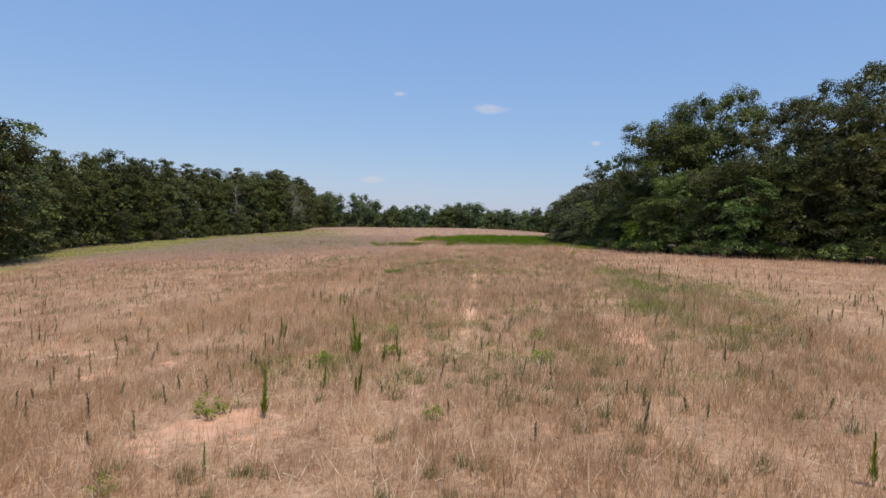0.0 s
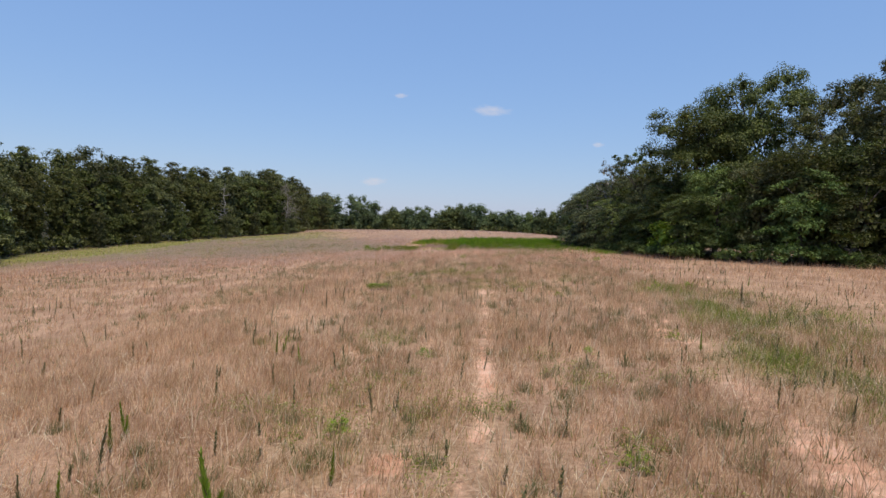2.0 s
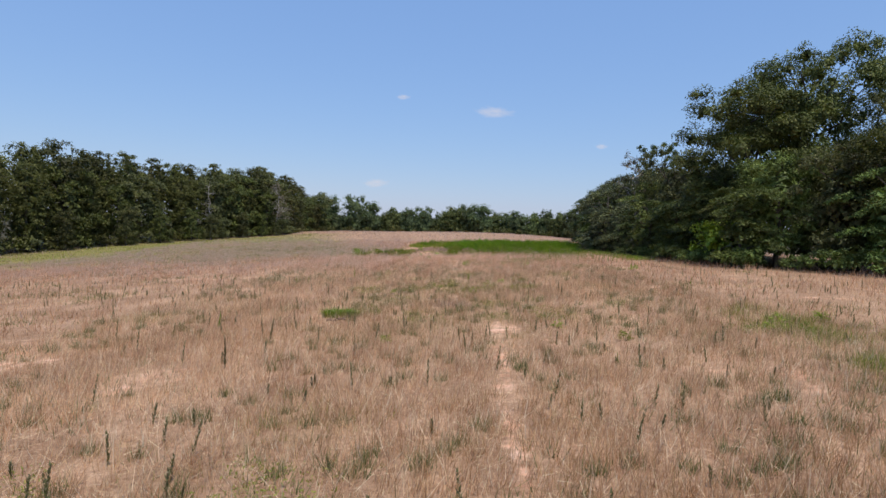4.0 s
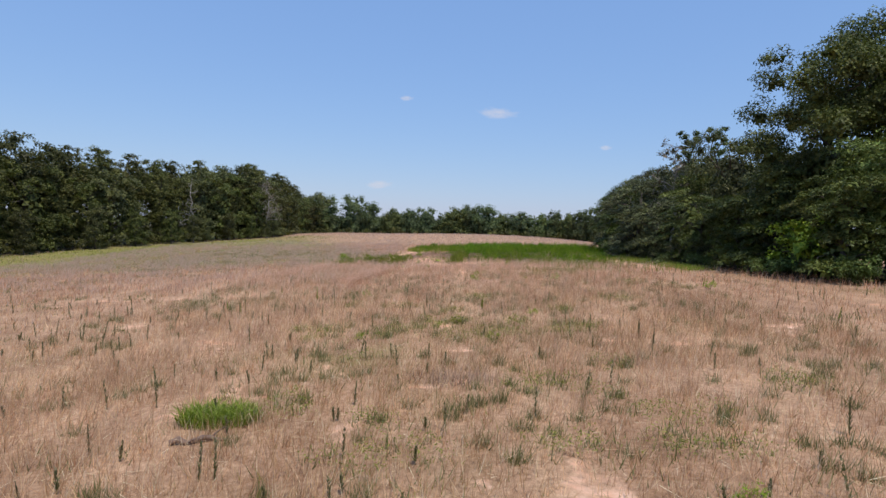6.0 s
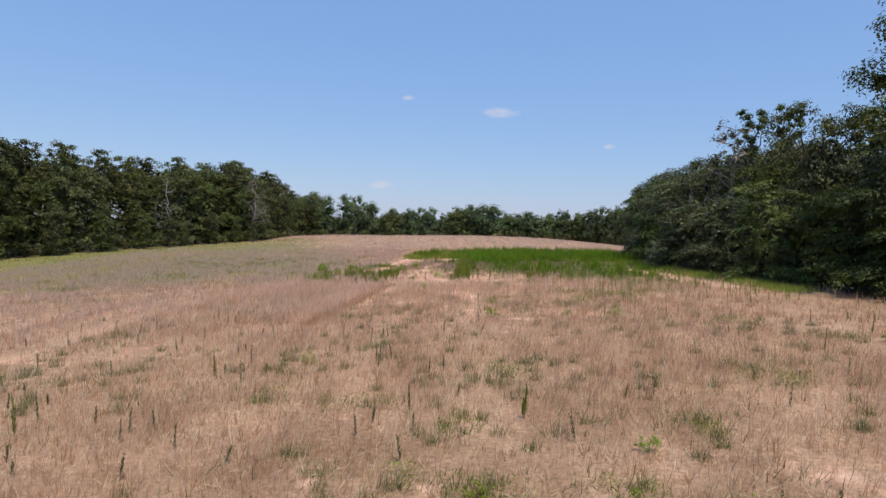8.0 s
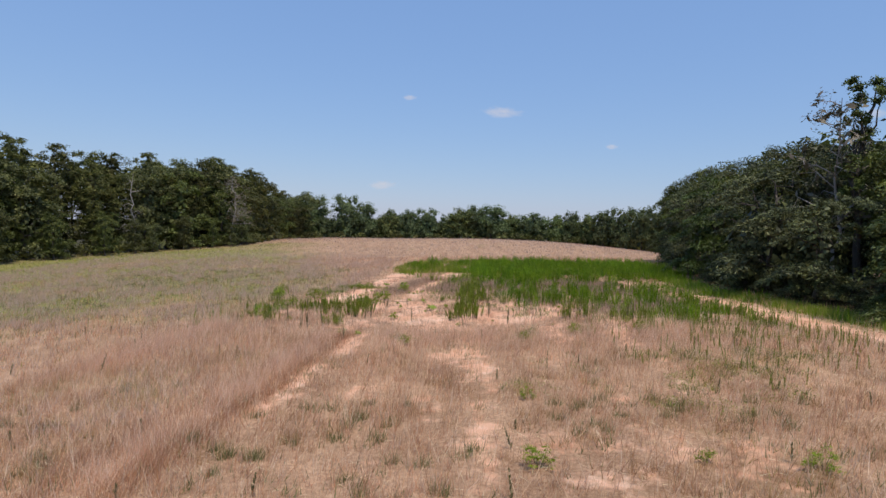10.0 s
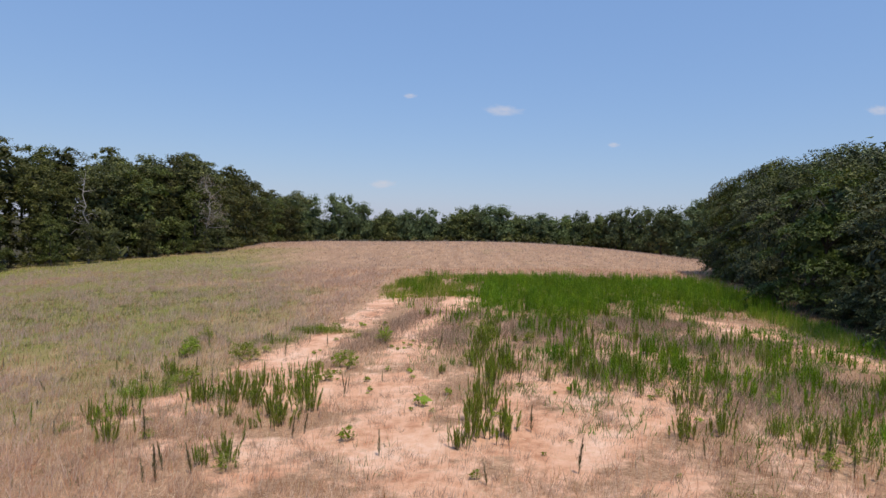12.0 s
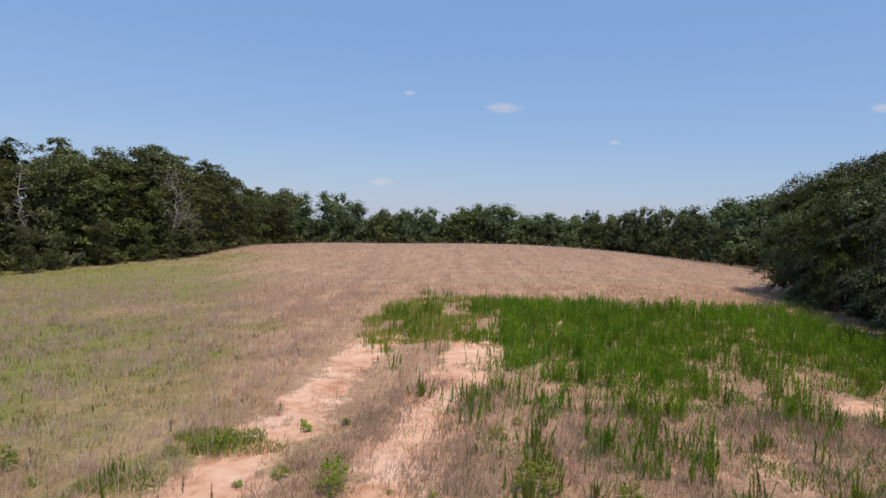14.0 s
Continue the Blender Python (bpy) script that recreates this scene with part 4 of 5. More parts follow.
put(PINES[2], -51.5, 222.0, 3.0, 1.08, "west woods")
put(WEST_LEAF[2], -55.5, 241.0, 0.4, 1.3, "west woods")
SNAG = parked(bare_tree("dead_tree", "bleached bare dead tree at the forest edge", 14.5, 5, BARK_PALE, spread=0.3, forks=18))
put(SNAG, -59.2, 178.6, 0.3, 1.06, "dead trees")
BROWN = parked(bare_tree("withered_tree", "half-dead tree with brown leaves and bare twigs", 14.0, 9, BARK_PALE, spread=0.44, forks=36, leaf=LEAF_DEAD))
put(BROWN, -47.6, 199.2, 0.3, 1.1, "dead trees")
for n, (x, y, size) in enumerate(((-57.2, 176.6, 0.42), (-60.8, 172.8, 0.5), (-56.2, 181.4, 0.36), (-53.0, 188.0, 0.45), (-49.6, 194.6, 0.4), (-46.3, 197.6, 0.33), (-46.0, 203.2, 0.5), (-64.5, 164, 0.5), (-68.0, 155, 0.55), (-72.0, 140, 0.5))):
    put(WEST_LEAF[n % 3], x - 1.2, y + 0.6, n, size, "west woods", tall=1.15)
put(BROWN, 27.2, 104.2, 1.3, 0.95, "dead trees")
SLENDER = parked(broadleaf("slender_tree", "thin-crowned tree overgrown with climbing leaves", 14.0, 1.25, 5.0, 34, 3600, 0.2, LEAF_SPRAY, 77, plain=True, slim=0.6))
put(SLENDER, 28.3, 103.6, 1.0, 1.0, "east grove", tall=1.06)
put(SLENDER, 30.4, 101.2, 2.6, 0.95, "east grove", tall=1.12)

# far line of trees behind the crest: x, y, height of the top, width, kind
FAR = [(-55, 288), (-30, 296), (0, 298), (40, 296), (80, 284), (100, 262), (98, 244), (84, 230)]
FAR_CROWNS = [(-59.6, 301.1, 16.4, 15, 0), (-52.2, 300.1, 17.4, 13, 1), (-39.1, 298.1, 17.4, 11, 3), (-32.1, 298.1, 14.9, 10, 1), (-21.8, 300.1, 12.2, 8.5, 2),
             (-13.9, 297.1, 11.9, 8, 0), (-7.5, 298.1, 12.9, 8.5, 3), (5.3, 298.1, 13.5, 11, 2), (11.6, 301.1, 14.6, 10, 0), (17.9, 298.1, 15.2, 13, 1),
             (25.9, 303.1, 11.7, 8, 2), (33.4, 298.1, 12.2, 12, 3), (43.9, 300.1, 11.9, 9, 2), (49.3, 298.1, 13.6, 7, 1), (54.0, 292.1, 12.2, 9, 2),
             (58.6, 287.1, 13.5, 10, 0), (64.4, 281.1, 14.8, 10, 3), (70.1, 275.1, 11.8, 10, 2), (74.6, 269.1, 12.5, 10, 1), (78.9, 263.1, 12.8, 11, 0)]
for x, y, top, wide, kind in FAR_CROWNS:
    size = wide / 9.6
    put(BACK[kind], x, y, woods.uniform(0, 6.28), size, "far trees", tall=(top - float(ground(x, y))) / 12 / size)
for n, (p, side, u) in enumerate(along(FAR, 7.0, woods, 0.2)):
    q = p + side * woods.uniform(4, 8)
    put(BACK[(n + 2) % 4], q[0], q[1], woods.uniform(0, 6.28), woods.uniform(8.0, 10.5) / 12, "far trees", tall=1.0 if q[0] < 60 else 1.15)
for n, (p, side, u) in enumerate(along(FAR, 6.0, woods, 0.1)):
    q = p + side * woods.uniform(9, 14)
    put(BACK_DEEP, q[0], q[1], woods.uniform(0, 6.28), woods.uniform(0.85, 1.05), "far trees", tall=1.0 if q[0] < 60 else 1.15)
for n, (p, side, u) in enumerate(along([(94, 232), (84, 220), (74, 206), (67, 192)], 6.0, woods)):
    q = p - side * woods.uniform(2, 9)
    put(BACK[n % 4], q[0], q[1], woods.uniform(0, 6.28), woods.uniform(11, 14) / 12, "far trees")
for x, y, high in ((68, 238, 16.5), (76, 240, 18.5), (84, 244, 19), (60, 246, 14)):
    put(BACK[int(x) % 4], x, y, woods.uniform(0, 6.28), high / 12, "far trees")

# undergrowth along the wood's edges
UNDER = [parked(shrub("undergrowth_shrub", "leafy green undergrowth shrub beside the trees", 2.6, 2.2, 1000, 0.25, (LEAF_SHRUB, LEAF_SPRAY)[k], 131 + k)) for k in range(2)]
UNDER_FAR = [parked(shrub("edge_shrub", "low dark shrub at the foot of the forest", 2.8, 2.6, 260, 0.58, (LEAF_DARK, LEAF_PINE)[k], 141 + k)) for k in range(2)]
for n, (p, side, u) in enumerate(along(EAST, 2.7, woods)):
    size, q = woods.uniform(0.6, 1.05), p + side * woods.uniform(-0.8, 1.2)
    put(SHADE_SPRAY[n % 2] if q[1] > 88 else UNDER[n % 2], *q, woods.uniform(0, 6.28), size * (0.4 if q[1] > 88 else 1.0), "grove undergrowth")
for n, (p, side, u) in enumerate(along(WEST, 3.2, woods)):
    put(UNDER_FAR[n % 2], *(p - side * woods.uniform(0.5, 3.0)), woods.uniform(0, 6.28), woods.uniform(0.6, 1.25), "forest undergrowth")
for n, (p, side, u) in enumerate(along(FAR, 4.5, woods)):
    put(UNDER_FAR[n % 2], *(p - side * woods.uniform(1, 4)), woods.uniform(0, 6.28), woods.uniform(0.7, 1.4), "forest undergrowth")


# ---- grass ----
def blades(x, y, high, wide, lean, r, mat, name, label):
    """Grass of the field as one mesh of single tapered blades."""
    n = len(x)
    z = surface(x, y)
    a = r.uniform(0, np.pi, n)
    tilt = r.normal(size=(n, 2)) * lean[:, None] + np.array([0.10, 0.05])
    root = np.c_[x, y, z - 0.03]
    side = np.c_[np.cos(a), np.sin(a), np.zeros(n)] * (wide / 2)[:, None]
    tip = root + np.c_[tilt * high[:, None], high * np.sqrt(np.maximum(1 - (tilt**2).sum(1), 0.05))]
    verts = np.stack([root - side, root + side, tip], 1).reshape(-1, 3)
    ob = new(name, mesh_of(name, verts, np.arange(3 * n).reshape(-1, 3), mat))
    return tagged(ob, label, "grass", kind="stuff")


def scatter(count, x0, x1, y0, y1, r, tuft=1, spread=0.0):
    x, y = r.uniform(x0, x1, count // tuft), r.uniform(y0, y1, count // tuft)
    x, y = np.repeat(x, tuft), np.repeat(y, tuft)
    return x + r.normal(size=len(x)) * spread, y + r.normal(size=len(x)) * spread


turf = np.random.default_rng(5)
WEST_FOOT = [(-60, 68), (-70, 95), (-79, 120), (-76, 150), (-66, 181), (-49, 207)]
sets = [scatter(310000, -13, 14.5, 7, 104, turf, 6, 0.05), scatter(290000, -48, 46, 12, 160, turf, 4, 0.10), scatter(110000, -75, 66, 90, 262, turf, 3, 0.2)]
X, Y = (np.concatenate([s[k] for s in sets]) for k in (0, 1))
W = np.concatenate([np.full(len(s[0]), w) for s, w in zip(sets, (0.012, 0.026, 0.075))])
inside = turf.random(len(X)) > wood_layer(X, Y)
keep = (turf.random(len(X)) > 1.25 * soil_layer(X, Y)) & (turf.random(len(X)) > 0.95 * stand_layer(X, Y)) & (turf.random(len(X)) > 0.9 * grey_layer(X, Y)) & inside & (turf.random(len(X)) > 0.65 * np.clip(1.5 * blob(X, Y, 9.5, 107, 10.5, 12.5), 0, 1)) & (turf.random(len(X)) > 0.55 * patch_layer(X, Y))
keep &= ~((W > 0.02) & (W < 0.05) & (X > -13) & (X < 14.5) & (Y < 104)) & ~((W > 0.05) & (X > -48) & (X < 46) & (Y < 160))
X, Y, W = X[keep], Y[keep], W[keep]
G = green_layer(X, Y)
is_green = turf.random(len(X)) < 0.85 * np.clip(G * 1.15, 0, 1)
H = (0.14 + 0.30 * value_noise(X, Y, 3.5, 6) + 0.30 * value_noise(X, Y, 0.7, 3)) * turf.uniform(0.55, 1.3, len(X)) * (1 - 0.45 * is_green)
H *= (0.72 + 0.56 * value_noise(X - 0.085 * Y, Y / 22, 0.9, 2)) * (1 + 0.12 * np.exp(-(((Y - 80) / 9) ** 2)) + 0.15 * np.exp(-(((Y - 87.5) / 3.5) ** 2)))
L = 0.28 + 0.45 * value_noise(X, Y, 1.8, 1) * (turf.random(len(X)) < 0.5)
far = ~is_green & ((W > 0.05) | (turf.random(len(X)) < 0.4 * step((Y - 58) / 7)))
near = ~is_green & ~far
rose = near & (turf.random(len(X)) < step((Y - 68) / 5))
near &= ~rose
blades(X[near], Y[near], H[near], W[near], L[near], turf, STRAW, "dry_grass", "dry reddish straw grass standing across the field")
blades(X[rose], Y[rose], H[rose], W[rose], L[rose], turf, ROSE_STRAW, "rosy_grass", "dry rose-brown grass standing near bare sand")
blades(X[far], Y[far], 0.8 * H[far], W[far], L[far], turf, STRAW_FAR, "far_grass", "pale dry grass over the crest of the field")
blades(X[is_green], Y[is_green], H[is_green], 1.2 * W[is_green], L[is_green], turf, MEADOW, "green_grass", "short yellow-green grass between the straw")
X, Y = scatter(45000, -13, 14.5, 7, 104, turf)
keep = turf.random(len(X)) > 0.75 * soil_layer(X, Y)
X, Y = X[keep], Y[keep]
A = turf.uniform(0, 6.28, len(X))
WAY = np.c_[np.cos(A), np.sin(A), turf.normal(size=len(X)) * 0.35] * turf.uniform(0.05, 0.19, len(X))[:, None]
MID = np.c_[X, Y, surface(X, Y) + 0.01 + 0.20 * turf.random(len(X)) ** 2 + np.abs(WAY[:, 2])]
TURN = np.c_[-np.sin(A), np.cos(A), np.full(len(X), 0.6)] * 0.0032
straws = new("fallen_straw", mesh_of("fallen_straw", np.stack([MID - WAY - TURN, MID - WAY + TURN, MID + WAY], 1).reshape(-1, 3), np.arange(3 * len(X)).reshape(-1, 3), STRAW_LIE))
tagged(straws, "pale broken straws lying tangled across the grass", "straw", kind="stuff")
X, Y = scatter(230000, -10, 14.5, 7, 70, turf, 8, 0.08)
lush = np.clip((value_noise(X, Y, 3.2, 5) * 0.6 + value_noise(X, Y, 1.0, 2) * 0.4 - 0.4 + 0.09 * step((24 - Y) / 3)) * 4, 0, 1) * np.clip(1.15 - 0.012 * Y, 0.3, 1) * np.where(X > 2, 1.0, 0.7) * (1 + 1.0 * step((26 - Y) / 3))
keep = (turf.random(len(X)) < lush) & (turf.random(len(X)) > soil_layer(X, Y))
X, Y = X[keep], Y[keep]
blades(X, Y, turf.uniform(0.22, 0.55, len(X)), np.full(len(X), 0.011), np.full(len(X), 0.32), turf, RUSSET, "russet_grass", "reddish-brown dead grass patches in the field")
X, Y = scatter(42000, -9, 14.5, 7, 40, turf, 5, 0.12)
keep = (turf.random(len(X)) > soil_layer(X, Y)) & (turf.random(len(X)) < 0.2 + value_noise(X, Y, 1.6, 4))
X, Y = X[keep], Y[keep]
blades(X, Y, turf.uniform(0.35, 0.7, len(X)), np.full(len(X), 0.014), np.full(len(X), 0.62), turf, STRAW_LIE, "bent_straw", "long bleached straw stems bent over and crossing")
X, Y = scatter(120000, -13, 14.5, 7, 106, turf, 5, 0.06)
keep = (turf.random(len(X)) > 0.9 * soil_layer(X, Y)) & (turf.random(len(X)) > stand_layer(X, Y)) & (turf.random(len(X)) < 0.25 + 0.9 * value_noise(X, Y, 1.5, 7)) & (turf.random(len(X)) > 0.5 * patch_layer(X, Y))
X, Y = X[keep], Y[keep]
H = turf.uniform(0.38, 0.72, len(X)) * (0.75 + 0.5 * step((Y - 66) / 6))
for part_of, mat in ((Y < 70, STRAW_LIE), (Y >= 70, ROSE_STEM)):
    many = int(part_of.sum())
    blades(X[part_of], Y[part_of], H[part_of], np.full(many, 0.009), turf.choice([0.2, 0.55], many), turf, mat, "pale_stems", "long pale pinkish grass stems standing over the straw")
X, Y = scatter(6500, -9, 20, 84, 90.5, turf, 6, 0.07)
keep = (turf.random(len(X)) > 0.7 * soil_layer(X, Y)) & (turf.random(len(X)) < 0.25 + value_noise(X, Y, 1.8, 4))
X, Y = X[keep], Y[keep]
blades(X, Y, turf.uniform(0.5, 0.92, len(X)), np.full(len(X), 0.011), np.full(len(X), 0.24), turf, ROSE_STEM, "tall_fringe_grass", "tall pinkish grass standing before the bare sand")
X, Y = scatter(230000, -6, 20, 96, 120, turf, 5, 0.05)
keep = turf.random(len(X)) < grey_layer(X, Y)
X, Y = np.r_[X[keep], turf.normal(1.2, 0.5, 420)], np.r_[Y[keep], turf.normal(48.9, 0.25, 420)]
blades(X, Y, turf.uniform(0.2, 0.55, len(X)), np.full(len(X), 0.017), np.full(len(X), 0.45), turf, GREY_TWIG, "dead_brush", "grey-mauve patch of dead dried weeds on sand")


X, Y = scatter(90000, -12, 14, 87, 122, turf, 30, 0.12)
keep = (soil_layer(X, Y) > 0.25) & (value_noise(X, Y, 1.6, 2) * 0.5 + value_noise(X, Y, 0.7, 6) * 0.5 > 0.38 + 0.10 * step((Y - 98) / 3))
X, Y = X[keep], Y[keep]
blades(X, Y, turf.uniform(0.10, 0.45, len(X)), np.full(len(X), 0.010), np.full(len(X), 0.5), turf, GREY_TWIG, "sand_tufts", "thin dead pinkish-brown tufts standing on bare sand")
X, Y = scatter(330000, -14, 10, 72, 95, turf, 9, 0.05)
ragged = np.clip((value_noise(X, Y, 0.55, 5) * 0.6 + value_noise(X, Y, 1.7, 2) * 0.4 - 0.34) * 4, 0, 1)
keep = turf.random(len(X)) < ragged * np.maximum.reduce([0.5 * near_line(X, Y, [(-1.5, 90), (3, 89.5), (7, 88.5), (10, 87.5)], 2.6) * (soil_layer(X, Y) < 0.5), 1.4 * near_line(X, Y, RUT_RIDGE, 0.8), 1.3 * near_line(X, Y, WEST_RIDGE, 1.0), 0.10 * (X < -4) * (Y > 76) * (Y < 93)])
X, Y = X[keep], Y[keep]
blades(X, Y, turf.uniform(0.3, 0.85, len(X)), np.full(len(X), 0.009), np.full(len(X), 0.5), turf, ROSE_STEM, "long_grass", "long pale rosy bent grass along a wheel rut")
# Russet grass flanks the ridge; its dark band also paints the ridge's shade.
X, Y = scatter(60000, -7, -2, 72, 91, turf, 6, 0.06)
keep = turf.random(len(X)) < 1.2 * np.maximum(near_line(X, Y, [(x + 0.75, y) for x, y in RUT_RIDGE], 0.6), 0.5 * near_line(X, Y, [(x - 0.7, y) for x, y in RUT_RIDGE], 0.6))
X, Y = X[keep], Y[keep]
blades(X, Y, turf.uniform(0.12, 0.34, len(X)), np.full(len(X), 0.013), np.full(len(X), 0.45), turf, RUSSET, "rut_grass", "reddish-brown grass beside a wheel rut, also painting the ridge's shade")
X, Y = scatter(60000, -13, 16, 72, 93, turf, 40, 0.14)
keep = (turf.random(len(X)) > soil_layer(X, Y)) & (value_noise(X, Y, 1.9, 3) * 0.6 + value_noise(X, Y, 0.6, 7) * 0.4 > 0.5)
X, Y = X[keep], Y[keep]
blades(X, Y, turf.uniform(0.15, 0.45, len(X)), np.full(len(X), 0.012), np.full(len(X), 0.4), turf, RUSSET, "rusty_tufts", "rust-brown dead grass tufts among rosy straw")
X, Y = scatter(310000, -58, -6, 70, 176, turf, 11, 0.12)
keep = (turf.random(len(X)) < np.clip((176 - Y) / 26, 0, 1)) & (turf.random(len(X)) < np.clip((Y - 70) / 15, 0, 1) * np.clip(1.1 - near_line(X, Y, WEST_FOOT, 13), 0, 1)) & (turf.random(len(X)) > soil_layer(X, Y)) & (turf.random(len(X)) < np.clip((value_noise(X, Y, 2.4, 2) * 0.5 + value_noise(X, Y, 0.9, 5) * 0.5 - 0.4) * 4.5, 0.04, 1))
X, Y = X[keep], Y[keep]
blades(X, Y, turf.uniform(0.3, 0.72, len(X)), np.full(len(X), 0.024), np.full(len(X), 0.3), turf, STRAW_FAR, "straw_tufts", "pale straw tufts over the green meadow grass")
X, Y = scatter(14000, -12, 21, 86, 131, turf)
keep = turf.random(len(X)) < soil_layer(X, Y)
X, Y = X[keep], Y[keep]
R = turf.uniform(0.012, 0.05, len(X))[:, None] * turf.uniform(0.7, 1.3, (len(X), 4))
foot = np.c_[X, Y, surface(X, Y) - 0.008]
spin = turf.uniform(0, 6.28, len(X))
ring = [foot + np.c_[np.cos(spin + a), np.sin(spin + a), np.zeros(len(X))] * R[:, [n]] for n, a in enumerate((0, 2.1, 4.2))]
peak = foot + np.c_[turf.normal(size=len(X)) * 0.008, turf.normal(size=len(X)) * 0.008, 0.8 * R[:, 3]]
base = np.arange(len(X))[:, None] * 4
clods = new("soil_clods", mesh_of("soil_clods", np.stack([*ring, peak], 1).reshape(-1, 3), np.concatenate([base + (0, 1, 3), base + (1, 2, 3), base + (2, 0, 3)]), GROUND))
clods.data.attributes.new("soil", "FLOAT", "POINT").data.foreach_set("value", np.ones(4 * len(X), np.float32))
tagged(clods, "small crumbs of dry orange clay on the bare sand", "soil", kind="stuff")
X, Y = scatter(560000, -38, 20, 7, 140, turf, 14, 0.10)
near = 0.5 * np.clip((value_noise(X, Y, 2.2, 0) * 0.6 + value_noise(X, Y, 0.8, 3) * 0.4 - 0.52) * 5, 0, 1) + np.where(X < -10, 0.75, 0.85) * np.clip(green_layer(X, Y, True) - 0.2, 0, 1) * np.clip((value_noise(X, Y, 0.9, 4) - 0.4) * 4, 0, 1)
keep = (turf.random(len(X)) < np.maximum(near * 0.7, patch_layer(X, Y))) & (turf.random(len(X)) > stand_layer(X, Y)) & (soil_layer(X, Y) < 0.75)
X, Y = X[keep], Y[keep]
blades(X, Y, turf.uniform(0.10, 0.40, len(X)), np.where(X < -10, 0.03, 0.024), np.full(len(X), 0.4), turf, LOW_WEED, "low_weeds", "patches of low olive-green weeds among the straw")
X, Y = scatter(460000, -6, 16, 11, 93, turf, 10, 0.10)
keep = turf.random(len(X)) < 1.2 * patch_layer(X, Y)
X, Y = X[keep], Y[keep]
tall = 0.12 + 0.22 * value_noise(X, Y, 0.4, 2)
AT = np.c_[X, Y, surface(X, Y) + 0.02 + tall * turf.random(len(X))]
UP = turf.normal(size=(len(X), 3)) * 0.7 + (0, 0, 1)
sheet = new("leafy_weeds", mesh_of("leafy_weeds", *cards(AT, UP, turf.uniform(0.035, 0.075, len(X)), turf.uniform(0.015, 0.03, len(X)), turf, plain=True), STRIP_WEED))
tagged(sheet, "ragged patches of small-leaved green weeds in the straw", "weeds", kind="stuff")


X, Y = scatter(120000, -13, 15, 8, 80, turf, 80, 0.10)
keep = (turf.random(len(X)) > soil_layer(X, Y)) & (value_noise(X, Y, 4.5, 1) * 0.6 + value_noise(X, Y, 1.3, 4) * 0.4 > 0.4 + 0.08 * (X < -4))
X, Y = X[keep], Y[keep]
blades(X, Y, turf.uniform(0.12, 0.42, len(X)), np.full(len(X), 0.016), np.full(len(X), 0.42), turf, LOW_WEED, "grass_tufts", "small olive-green grass tufts among the straw")


X, Y = scatter(150000, 7, 17, 15, 50, turf, 14, 0.13)
thick = near_line(X, Y, [(13.3, 46), (12.4, 40), (11.6, 34.8), (10.5, 29.8), (9.6, 24), (8.8, 18)], 1.7) + 0.45 * blob(X, Y, 13.5, 32, 3.5, 11)
keep = turf.random(len(X)) < 0.75 * thick * np.clip((value_noise(X, Y, 1.3, 5) * 0.5 + value_noise(X, Y, 0.5, 2) * 0.5 - 0.46) * 5, 0, 1)
X, Y = X[keep], Y[keep]
blades(X, Y, turf.uniform(0.15, 0.5, len(X)), np.full(len(X), 0.022), np.full(len(X), 0.45), turf, STRIP_WEED, "strip_weeds", "band of leafy green weeds beside a bare sandy strip")


# ---- weeds ----
def stalk_leaves(r, high, count, long, wide):
    """Narrow leaves set all the way up a stalk, shorter towards the top."""
    z = high * r.uniform(0.02, 0.97, count) ** 0.8
    a = np.arange(count) * 2.4 + r.uniform(0, 6.28)
    size = long * (1.3 - 0.9 * z / high) * r.uniform(0.6, 1.3, count)
    rise = r.uniform(1.2, 3.2, count) + 2.0 * z / high
    way = unit(np.c_[np.cos(a), np.sin(a), rise])
    side = np.c_[-np.sin(a), np.cos(a), np.zeros(count)] * wide / 2
    root = np.c_[np.zeros(count), np.zeros(count), z]
    tip = root + way * size[:, None]
    mid = root + way * size[:, None] * 0.45 + (0, 0, 0.01)
    return np.stack([root, mid - side, tip, mid + side], 1).reshape(-1, 3), np.arange(4 * count).reshape(-1, 4)


def horseweed(name, label, high, stems, mat, seed, spread=0.12, leaves=55):
    """Upright weed: one or several stiff stalks clothed in narrow leaves."""
    r = np.random.default_rng(seed)
    thing = tagged(new(name), label, "weed")
    for k in range(stems):
        h = high * r.uniform(0.35, 1.0) * math.exp(-0.5 * (k / stems)) if k else high
        x, y = r.normal(size=2) * spread if k else (0, 0)
        lean = r.normal(size=2) * 0.09 + np.array([x, y]) * 0.45
        v, f = stalk_leaves(r, h, leaves, 0.2 * high**0.5, 0.017)
        v[:, :2] += np.outer(v[:, 2], lean) + (x, y)
        s, sf = tube([(x, y, -0.06), (x + lean[0] * h * 0.5, y + lean[1] * h * 0.5, h * 0.5), (x + lean[0] * h, y + lean[1] * h, h)], [0.012, 0.009, 0.003], 4)
        stalk = part("stalk", s, sf, STEM, thing)
        part("foliage", v, f, mat, stalk)
    return thing


plants = np.random.default_rng(77)
DRY_STALK = [parked(horseweed("weed_stalk", "single upright olive-brown weed stalk in dry grass", 0.75, 1, LEAF_DRYWEED, 201 + k, leaves=80)) for k in range(3)]
GREEN_STALK = [parked(horseweed("green_weed_stalk", "upright green leafy weed stalk in dry grass", 0.9, 2, LEAF_WEED, 211 + k, 0.07, 150)) for k in range(2)]
CLUMP = [parked(horseweed("horseweed_clump", "clump of tall green horseweed stalks on sandy soil", 1.2, 18, LEAF_WEED, 221 + k, 0.2, 44)) for k in range(3)]
